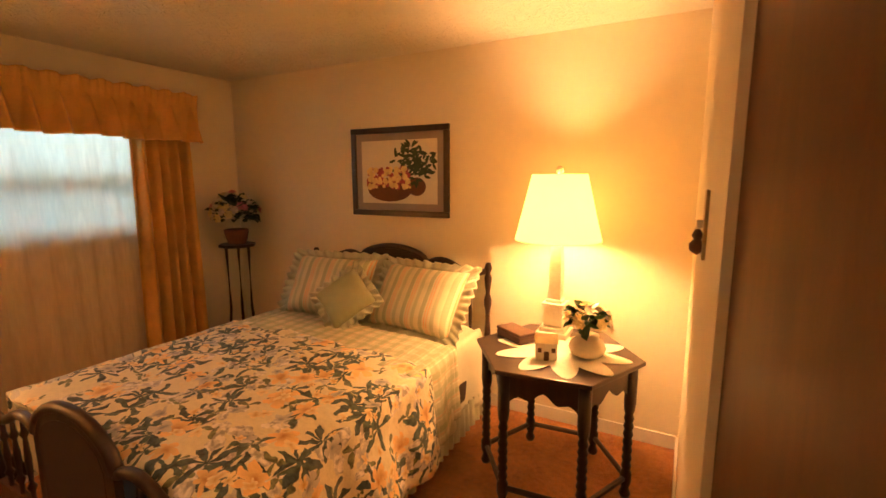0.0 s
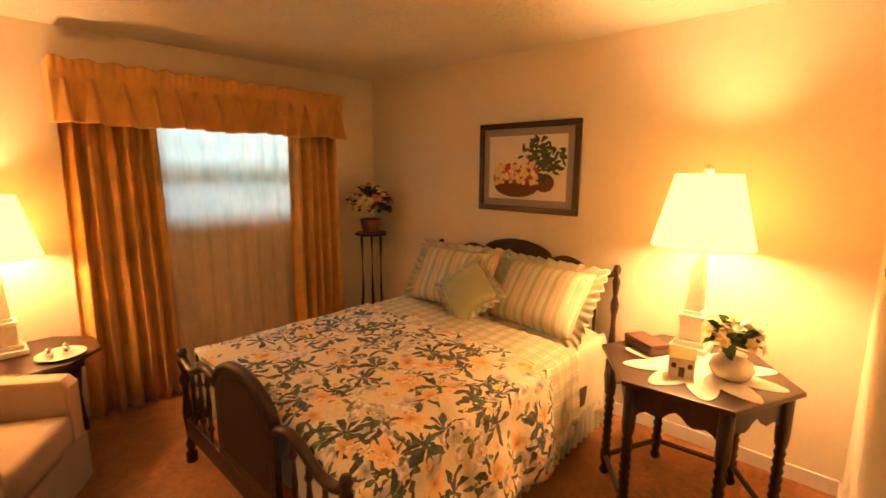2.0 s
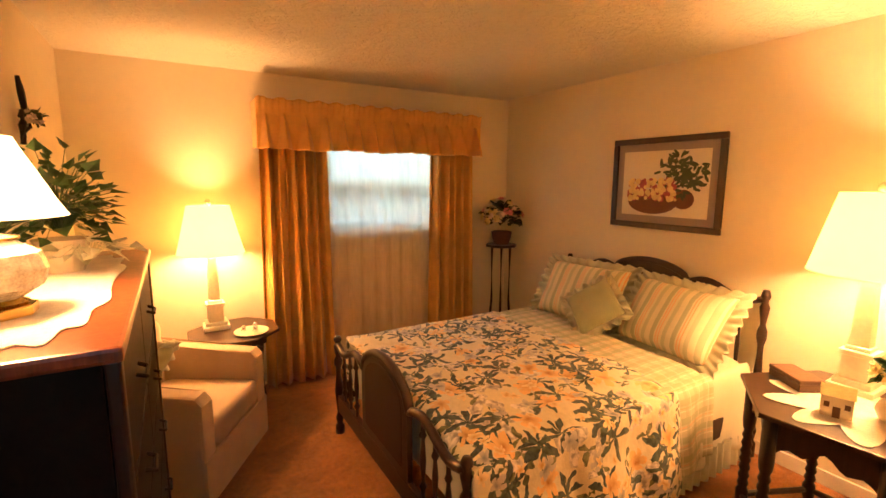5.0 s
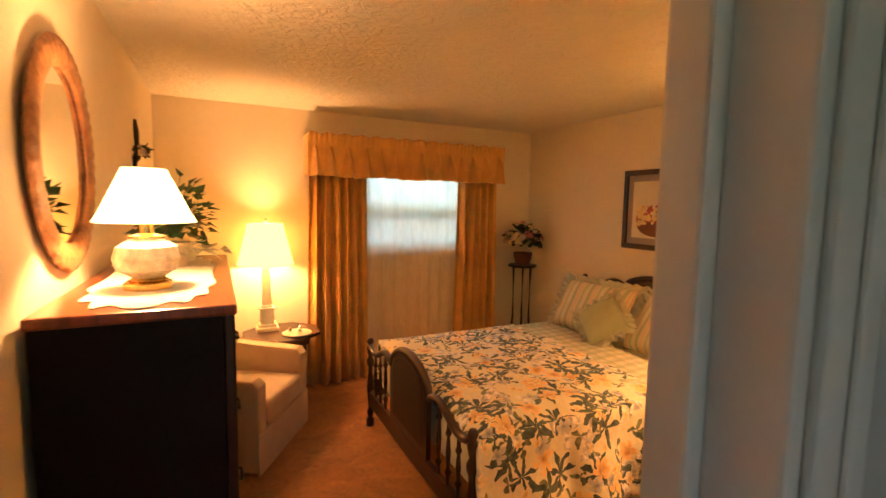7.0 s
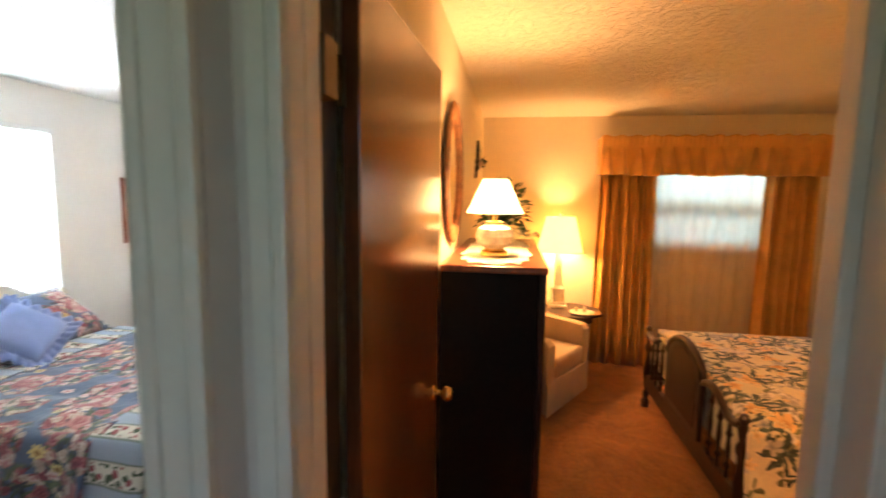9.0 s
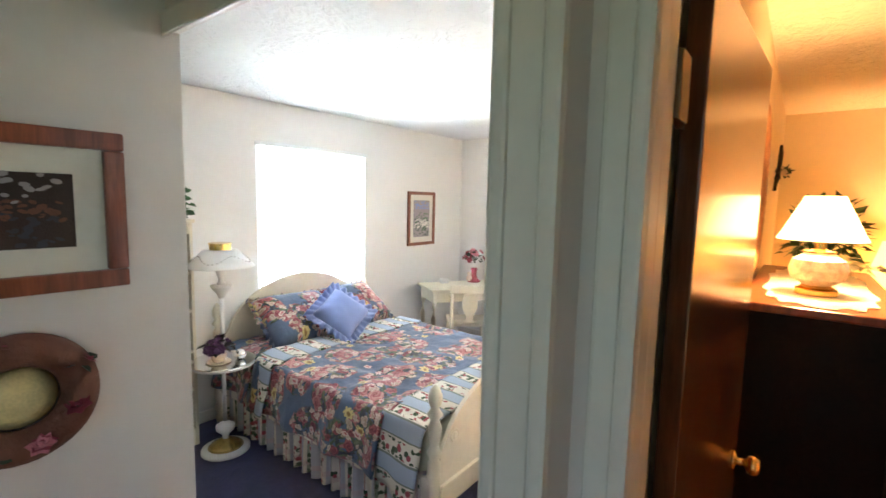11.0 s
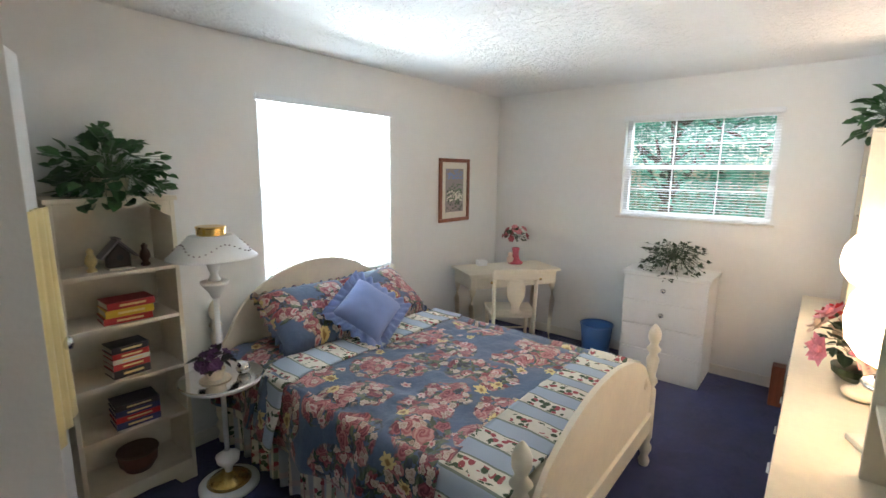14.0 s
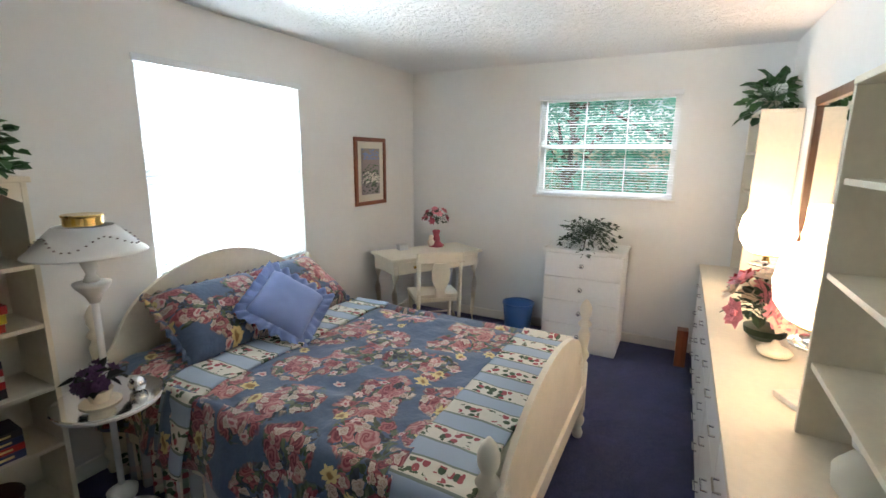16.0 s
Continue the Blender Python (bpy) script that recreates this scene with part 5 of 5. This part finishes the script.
part("perch", B((-.05, .05, -.04, .05, 0, .008)), "ceramic", bh_)
part("entrance", lathe([(.014, 0), (.014, .003)], (0, .036, .055), 12, axis=Matrix.Rotation(-math.pi / 2, 4, "X")), "black", bh_)
for x, mt in ((.09, "leather"), (.31, "paleyel")):
    q = thing("bird_figurine", "small carved bird figurine on the shelf", "figurine", pose(x, -3.24, shelves[4] + .0005))
    part("bird", lathe([(.02, 0), (.022, .01), (.012, .02), (.025, .045), (.02, .07), (.012, .085), (.015, .10), (.004, .112)], seg=12), mt, q, smooth=True)


def trailing_plant(name, label, at, pot_mat, r, n, leaf_mat, size, seed, hang, flat=.7, pot=(.05, .09), lobes=False):
    e = thing(name, label, "plant", at)
    part("pot", lathe([(pot[0] * .8, 0), (pot[0], pot[1]), (pot[0] * 1.08, pot[1] + .004), (pot[0] * .9, pot[1] + .004)], seg=20), pot_mat, e, smooth=True)
    leaves(e, (0, 0, pot[1] + .06), r, n, leaf_mat, size, seed, flat, hang, lobes=lobes)
    return e


trailing_plant("potted_ivy", "bushy green ivy in a white pot on the bookcase", pose(.19, -3.28, bh + .001), "ceramic", .24, 230, "leaf", .075, 21, .16, .75, (.075, .08))

fl = thing("floor_lamp", "white floor lamp with a tole shade and round tray table", "lamp", pose(-.11, -2.95, 0))
part("base", lathe([(.15, 0), (.15, .016), (.135, .024), (.11, .028)], seg=36), "whitep", fl, smooth=True)
part("base_dome", lathe([(.11, .028), (.09, .045), (.045, .07), (.02, .08)], seg=32), "brass", fl, "polished brass dome", smooth=True)
part("urn", lathe([(.018, .08), (.022, .11), (.055, .14), (.06, .17), (.03, .19), (.016, .20)], seg=24), "whitep", fl, smooth=True)
part("pole", lathe([(.013, .20), (.013, 1.03)], seg=16), "whitep", fl, smooth=True)
part("tray", lathe([(.03, .585), (.19, .59), (.20, .61), (.195, .612), (.185, .602), (.03, .60)], seg=44), "whitep", fl, "white round tray", smooth=True)
part("tray_rim", lathe([(.1965, .606), (.202, .612), (.1965, .616)], seg=44), "chrome", fl)
part("cup", lathe([(.018, 1.03), (.03, 1.06), (.062, 1.10), (.066, 1.115), (.03, 1.12)], seg=28), "whitep", fl, smooth=True)
part("stem", lathe([(.03, 1.12), (.016, 1.15), (.03, 1.19), (.038, 1.24), (.02, 1.27)], seg=20), "whitep", fl, smooth=True)
part("shade", shell([(.205, 1.235), (.203, 1.242), (.185, 1.255), (.10, 1.345)], seg=44), "whitep", fl, "white painted metal shade", smooth=True, solid=.003)
bm = bmesh.new()
for k in range(44):
    a0 = 2 * math.pi * k / 44
    d = .5 + .5 * math.cos(a0 * 4)
    lathe([(.004, -.002), (.005, .0), (.002, .003)], ((.178 - .04 * d) * math.cos(a0), (.178 - .04 * d) * math.sin(a0), 1.268 + .043 * d), 6, bm)
part("garland", bm, "mauve", fl, "grey painted garland")
part("gallery", shell([(.065, 1.345), (.065, 1.38)], seg=32), "brass", fl, "pierced brass gallery", solid=.002)
part("gallery_ring", lathe([(.067, 1.378), (.07, 1.383), (.067, 1.388)], seg=32), "brass", fl)
av = thing("african_violet", "dark purple african violet in a white saucer pot", "plant", pose(-.07, -2.93, .613))
part("saucer", lathe([(.05, 0), (.075, .008), (.07, .012)], seg=24), "ceramic", av)
part("pot", lathe([(.035, .012), (.05, .06), (.045, .062)], seg=20), "ceramic", av)
flower_bunch(av, (0, 0, .10), .085, 20, ["violet"], "black", 24, 31, .75, .030, .06)
tr_ = thing("silver_trinket", "small round silver ornament on the tray", "ornament", pose(-.20, -2.90, .613))
part("ornament_body", lathe([(.015, 0), (.03, .012), (.036, .035), (.028, .058), (.01, .066)], seg=20), "chrome", tr_, smooth=True)

# bed with posts
X0, X1, YF, YH = -1.734, -.281, -1.305, -3.375
bed2 = thing("bed", "ivory painted four-post double bed with arched boards", "bed")


def ball_post(h, r):
    return [(r * .8, 0), (r, .03), (r * .6, .06), (r * 1.1, .10), (r * 1.1, .12), (r * .7, .14), (r, .18), (r, h * .55), (r * .65, h * .57), (r * 1.15, h * .61), (r * .65, h * .65), (r * .85, h * .70), (r * 1.05, h * .76), (r * .6, h * .80), (r * 1.2, h * .83), (r * .6, h * .865), (r * 1.0, h * .90), (r * 1.05, h * .94), (r * .7, h * .975), (r * .2, h)]


for x in (X0, X1):
    part("post", lathe(ball_post(.845, .032), (x, YF, 0), 18), "ivory", bed2, smooth=True)
    part("post", lathe(ball_post(.90, .032), (x, YH, 0), 18), "ivory", bed2, smooth=True)
    part("side_rail", B((x - .014, x + .014, YH + .03, YF - .03, .24, .38), bev=.004), "ivory", bed2)


def arched(y, low, side, mid, shoulder):
    a, b = X0 + .03, X1 - .03
    w = b - a
    top = []
    for k in range(33):
        u = 1 - k / 32
        s = min(u, 1 - u)
        z = side + (shoulder - side) * min(1, s / .05) if s < .05 else shoulder + (mid - shoulder) * math.sin(math.pi * (u - .05) / .9) ** .55
        top.append((a + w * u, z))
    bm = slab([(a, low), (b, low)] + top, -.012, .012, m=Matrix.Translation((0, y, 0)) @ UP, bev=.004)
    return bm


part("headboard", arched(YH, .35, .62, 1.05, .70), "ivory", bed2)
part("footboard", arched(YF, .20, .50, .80, .56), "ivory", bed2)
part("foot_rail", B((X0 + .03, X1 - .03, YF + .013, YF + .026, .22, .32), (X0 + .03, X1 - .03, YF + .013, YF + .032, .32, .34), bev=.004), "ivory", bed2, "moulded lower rail")
for x in (X0 + .14, X1 - .14):
    part("rosette", lathe([(.035, 0), (.03, .006), (.02, .004), (.012, .010)], (x, YF + .012, .55), 20, axis=Matrix.Rotation(-math.pi / 2, 4, "X")), "ivory", bed2)
ms2 = thing("mattress", "mattress on the ivory bed", "mattress")
part("mattress_body", B((X0 + .04, X1 - .04, YH + .05, YF - .05, .28, .585), bev=.04), "sheet1", ms2, smooth=True)
sk = thing("bed_skirt", "gathered printed bed skirt reaching the carpet", "bedding")
part("skirt_side", pleats(1.98, .02, .40, 21, .022), "skirt2", sk, smooth=True, solid=.004).matrix_basis = pose(X1 + .0, YH + .04, 0, 0, 0, 90)
part("skirt_side", pleats(1.98, .02, .40, 21, .022, seed=3), "skirt2", sk, smooth=True, solid=.004).matrix_basis = pose(X0 - .0, YH + .04, 0, 0, 0, 90)
cf2 = thing("bedspread", "blue quilted bedspread printed with pink and burgundy roses", "bedspread")
part("cover", drape(X0 + .03, X1 - .03, YF - .33, YH + .55, .605, .30, .34, puff=.014, flare=.05, seed=15), "floral2", cf2, smooth=True, solid=.015)
part("pillow_cover", drape(X0 + .03, X1 - .03, YH + .52, YH + .06, .60, .28, .30, nv=24, puff=.01, flare=.05, seed=16), "floral2", cf2, smooth=True, solid=.012)
bt = thing("striped_band", "blue and cream striped floral border folded across the foot", "bedding")
part("band", drape(X0 + .035, X1 - .035, YF - .06, YF - .35, .618, .30, .38, nv=14, puff=.008, flare=.06, seed=18), "stripe2", bt, smooth=True, solid=.012)
bt2 = thing("striped_band", "blue and cream striped floral border folded below the pillows", "bedding")
part("band", drape(X0 + .035, X1 - .035, YH + .74, YH + .48, .622, .26, .36, nv=14, puff=.008, flare=.07, seed=19), "stripe2", bt2, smooth=True, solid=.012)
pillow("pillow", "rose printed blue pillow with a ruffled edge", .61, .48, .22, pose(-.79, YH + .27, .745, 36, 0, 176), "floral2", "floral2", .028, group="rose pillows")
pillow("pillow", "rose printed blue pillow with a ruffled edge", .61, .48, .22, pose(-1.36, YH + .27, .745, 36, 0, 185), "floral2", "floral2", .028, group="rose pillows")
pillow("cushion", "plain periwinkle cushion with a ruffled edge", .34, .34, .15, pose(-.99, YH + .55, .79, 44, 0, 165) @ pose(0, 0, 0, 0, 0, 40), "blue", "blue", .06, 28)

framed_print("picture", "cherry framed landscape print with a pale mount", .46, .60, pose(-2.40, YS + .001, 1.18, 0, 0, 180), "cherry", "paper", "mauve", landscape_art(), .035, .06)
framed_print("picture", "wide cherry framed dark floral print on the hall wall", .525, .345, pose(1.447, -1.2895, 1.475, 0, 0, 180), "cherry", "paper", "cane", landscape_art(True), .04, .055)

# desk across the corner
dk = thing("desk", "ivory painted writing desk with two drawers and cabriole legs", "desk", pose(-2.70, -2.745, 0, 0, 0, 149.6))
part("desk_top", B((-.47, .47, 0, .45, .74, .765), bev=.006), "ivory", dk)
part("desk_body", B((-.44, .44, .03, .43, .62, .739), bev=.003), "ivory", dk)
for s in (-1, 1):
    d = part("drawer", B((s * .06, s * .40, .018, .03, .635, .725), bev=.003), "ivory", dk)
    part("handle", lathe([(.006, 0), (.006, .012), (.013, .018), (.010, .026)], (s * .25, .018, .68), 12, axis=Matrix.Rotation(math.pi / 2, 4, "X")), "brass", d, smooth=True)
    for y in (.055, .405):
        part("leg", tube([(s * .415, y, .70), (s * .415, y, .60), (s * .425, y, .45), (s * .40, y, .15), (s * .415, y, .02), (s * .42, y, 0)], [.028, .030, .024, .016, .018, .020], 10), "ivory", dk, smooth=True)
ch = thing("chair", "ivory painted chair with a vase-shaped splat, pushed to the desk", "chair", pose(-2.47, -2.63, 0, 0, 0, 131))
for s in (-1, 1):
    part("back_post", tube([(s * .18, 0, 0), (s * .175, 0, .42), (s * .18, -.05, .84)], [.016, .018, .015], 8), "ivory", ch, smooth=True)
    part("leg", tube([(s * .18, .36, 0), (s * .185, .36, .42)], [.014, .019], 8), "ivory", ch, smooth=True)
part("top_rail", B((-.20, .20, -.062, -.038, .76, .85), bev=.01), "ivory", ch)
part("splat", slab([(-.04, .47), (.04, .47), (.035, .53), (.075, .62), (.08, .70), (.05, .765), (-.05, .765), (-.08, .70), (-.075, .62), (-.035, .53)], .01, .022, m=pose(0, -.012, 0, 3) @ UP), "ivory", ch)
part("lower_rail", B((-.17, .17, -.012, .012, .45, .48), bev=.004), "ivory", ch)
part("seat", slab([(-.20, 0), (.20, 0), (.21, .38), (-.21, .38)], .41, .445, bev=.008), "ivory", ch)
for y in (.02, .36):
    part("stretcher", tube([(-.18, y, .2), (.18, y, .2)], .009, 6), "ivory", ch)
fz = thing("flower_figurine", "dusky rose silk flowers in a small figurine vase", "flowers", pose(-3.03, -2.96, .766))
part("figurine_base", lathe([(.07, 0), (.075, .015), (.05, .03), (.035, .06), (.03, .12), (.04, .15), (.03, .16)], seg=20), "rosered", fz, smooth=True)
part("figure", lathe([(.03, 0), (.035, .04), (.02, .06), (.026, .09), (.006, .10)], (.05, -.03, .015), 12), "palepet", fz, smooth=True)
flower_bunch(fz, (0, 0, .26), .13, 16, ["rosered", "pink"], "leafdk", 26, 41, 1.0, .035, .05)
bxx = thing("box", "small white box on the desk", "box", pose(-2.72, -3.15, .766, 0, 0, 150))
part("body", B((-.045, .045, -.035, .035, 0, .04), bev=.004), "whitep", bxx)
part("lid", B((-.047, .047, -.037, .037, .041, .052), bev=.004), "whitep", bxx)
wb = thing("waste_bin", "round blue plastic waste bin on the carpet", "bin", pose(-3.18, -2.16, 0))
part("bin_wall", shell([(.115, 0), (.118, .02), (.142, .27)], seg=36), "bluepl", wb, smooth=True, solid=.003)
part("bin_floor", lathe([(.115, .001), (.115, .006)], seg=36), "bluepl", wb)
part("bin_rim", shell([(.142, .27), (.149, .272), (.149, .284), (.142, .284)], seg=36), "bluepl", wb, solid=.002)

cs = thing("chest", "white four-drawer chest under the window", "chest of drawers")
part("carcass", B((-3.36, -2.945, -1.87, -1.25, .03, .855), bev=.003), "whitep", cs)
part("chest_top", B((-3.37, -2.925, -1.885, -1.235, .856, .88), bev=.005), "whitep", cs)
part("plinth", B((-3.34, -2.96, -1.86, -1.26, 0, .03)), "whitep", cs)
for k in range(4):
    d = part("drawer", B((-2.944, -2.928, -1.862, -1.258, .045 + k * .202, .24 + k * .202), bev=.004), "whitep", cs)
    part("handle", lathe([(.018, 0), (.02, .008), (.010, .012), (.016, .022), (.006, .026)], (-2.928, -1.56, .145 + k * .202), 16, axis=Matrix.Rotation(math.pi / 2, 4, "Y")), "chrome", d, "clear round knob", smooth=True)
trailing_plant("potted_ivy", "trailing dark ivy in a white pot on the chest", pose(-3.12, -1.55, .881), "whitep", .25, 240, "leafdk", .045, 51, .22, .42, (.055, .10), True)

# long dresser with hutches
ld = thing("dresser", "long ivory laminate dresser with many drawers and metal pulls", "dresser")
LX0, LX1, LY0, LY1, LH = -3.38, .44, -.70, -.272, .78
part("carcass", B((LX0, LX1, LY0 + .018, LY1, .06, LH - .026), bev=.003), "whitep", ld)
part("top", B((LX0 - .005, LX1 + .01, LY0 - .01, LY1, LH - .025, LH), bev=.004), "ivory", ld, "ivory laminate top")
part("plinth", B((LX0 + .01, LX1 - .01, LY0 + .06, LY1, 0, .06)), "ivory", ld)
nd_ = 6
for i in range(nd_):
    a, b = LX0 + (LX1 - LX0) * i / nd_ + .006, LX0 + (LX1 - LX0) * (i + 1) / nd_ - .006
    for k in range(3):
        z0, z1 = .075 + k * .227, .293 + k * .227
        d = part("drawer", B((a, b, LY0, LY0 + .0175, z0, z1), bev=.003), "whitep", ld)
        for f in (.25, .75):
            x = a + (b - a) * f
            part("handle", tube([(x - .035, LY0, (z0 + z1) / 2), (x - .035, LY0 - .02, (z0 + z1) / 2), (x + .035, LY0 - .02, (z0 + z1) / 2), (x + .035, LY0, (z0 + z1) / 2)], .004, 6), "chrome", d, "thin metal pull")


def hutch(label, x0, x1, top, zs, mids=(), y0=-.50):
    e = thing("hutch", label, "shelf unit")
    y1 = -.273
    for x in (x0, x1 - .02, *mids):
        part("side_panel", B((x, x + .02, y0, y1, LH + .001, top - .021), bev=.003), "ivory", e)
    part("back_panel", B((x0 + .02, x1 - .02, y1 - .008, y1, LH + .001, top - .021)), "ivory", e)
    part("top_board", B((x0, x1, y0 - .002, y1, top - .02, top), bev=.003), "ivory", e)
    for z in zs:
        part("shelf", B((x0 + .02, x1 - .02, y0 + .01, y1 - .008, z - .018, z), bev=.002), "ivory", e)
    return e


hutch("ivory shelf unit standing on the far end of the dresser", -3.37, -2.78, 1.93, (1.10, 1.40, 1.67))
hutch("ivory shelf unit standing on the near end of the dresser", -.87, .44, 1.84, (1.02, 1.30, 1.57), (-.22,), -.505)
mr2 = thing("mirror", "tall brown wood framed mirror standing on the dresser", "mirror", pose(-2.40, -.2745, 1.10))
part("frame", B((0, .95, -.03, 0, 0, .05), (0, .95, -.03, 0, .80, .85), (0, .05, -.0295, 0, .05, .80), (.90, .95, -.0295, 0, .05, .80), bev=.006), "mirrorwood", mr2)
part("mirror_glass", B((.05, .90, -.012, -.004, .05, .80)), "mirror", mr2)
for nm, x, z, sd in (("potted_plant", -3.1, 1.931, 61), ("potted_plant", .26, 1.841, 62)):
    trailing_plant(nm, "dark round-leaved plant on the shelf unit", pose(x, -.42, z), "ceramic", .17, 85, "leaf", .085, sd, .12, .8, (.055, .07))
gl = thing("globe_lamp", "chrome stemmed lamp with a lit white globe shade", "lamp", pose(-1.07, -.43, LH + .001, 0, 0, 27), "pair of globe lamps on the dresser")
part("foot", B((-.075, .075, -.075, .075, 0, .022), bev=.005), "marble", gl)
part("stem", lathe([(.02, .022), (.024, .03), (.01, .04), (.014, .12), (.022, .20), (.012, .22), (.05, .235), (.06, .242), (.02, .25), (.014, .28)], seg=20), "chrome", gl, smooth=True)
part("gallery", lathe([(.07, .28), (.075, .288), (.07, .296)], seg=28), "brass", gl)
part("shade", shell([(.075, .29), (.108, .308), (.145, .36), (.156, .43), (.145, .50), (.108, .56), (.05, .59)], seg=40), "globe", gl, "white globe shade, lit", smooth=True, solid=.003)
part("drip_tray", lathe([(.03, .20), (.085, .215), (.09, .225), (.085, .228), (.03, .212)], seg=32), "chrome", gl, "bright metal dish on the stem", smooth=True)
copy_thing(gl, pose(-2.45, -.41, LH + .001, 0, 0, 10))
fr_ = thing("flower_arrangement", "red and pink silk flowers in a low bowl", "flowers", pose(-1.72, -.48, LH + .001))
part("bowl", lathe([(.05, 0), (.085, .03), (.09, .06), (.075, .06)], seg=20), "leafdk", fr_)
flower_bunch(fr_, (0, 0, .14), .19, 34, ["pink", "palepet", "pink", "red", "palepet"], "leafdk", 60, 71, 1.0, .066, .055)
sh_ = thing("shell_dish", "cream shell-shaped dish on the dresser", "dish", pose(-1.50, -.47, LH + .001))
part("dish", lathe([(.03, 0), (.06, .012), (.068, .03), (.05, .045), (.02, .055), (.01, .075)], seg=16), "ceramic", sh_, smooth=True)
tc = thing("trinket_box", "red wooden panel box standing beside the dresser", "box", pose(-3.1, -.78, 0))
part("box_body", B((-.05, .05, -.04, .04, 0, .30), bev=.004), "cherry", tc)
dq = thing("cloth_bundle", "blue gingham stuffed bundle with a white bow on the hutch shelf", "ornament", pose(-.55, -.40, LH + .001))
part("bundle", lathe([(.06, 0), (.085, .03), (.09, .08), (.06, .12), (.03, .13)], seg=18), "stripe2", dq, smooth=True)
part("bow", lathe([(.03, .13), (.06, .15), (.065, .18), (.03, .20)], seg=14), "lace", dq, smooth=True)
# towel on the white door's knob
tw = thing("towel", "pale yellow towel hanging over the door knob", "towel", d2.matrix_basis @ pose(.34, -.050, 0))
part("towel_cloth", pleats(.27, .70, 1.52, 3, .012, .09), "yellow", tw, smooth=True, solid=.008)

# wreath in the hall
wr = thing("wreath", "brown straw wreath with dried pink flowers on the hall wall", "wreath", pose(1.13, -1.2895, 1.27))
part("ring", sheet(lambda u, v: Vector(((.10 + .035 * math.cos(6.2832 * v)) * math.cos(6.2832 * u), .036 + .035 * math.sin(6.2832 * v), (.10 + .035 * math.cos(6.2832 * v)) * math.sin(6.2832 * u))), 40, 12), "basket", wr, "woven brown straw ring", smooth=True)
for k, (dx, dz) in enumerate(((-.09, .05), (-.10, -.04), (.03, .10), (.06, -.09), (-.03, -.10))):
    flower_bunch(wr, (dx, .055, dz), .025, 3, ["rosered", "pink"], "leafdk", 4, 81 + k, .8, .022, .03)
part("centre_straw", lathe([(.06, 0), (.065, .02), (.04, .035), (.01, .04)], (0, .003, 0), 18, axis=Matrix.Rotation(-math.pi / 2, 4, "X")), "paleyel", wr, "pale straw centre", smooth=True)
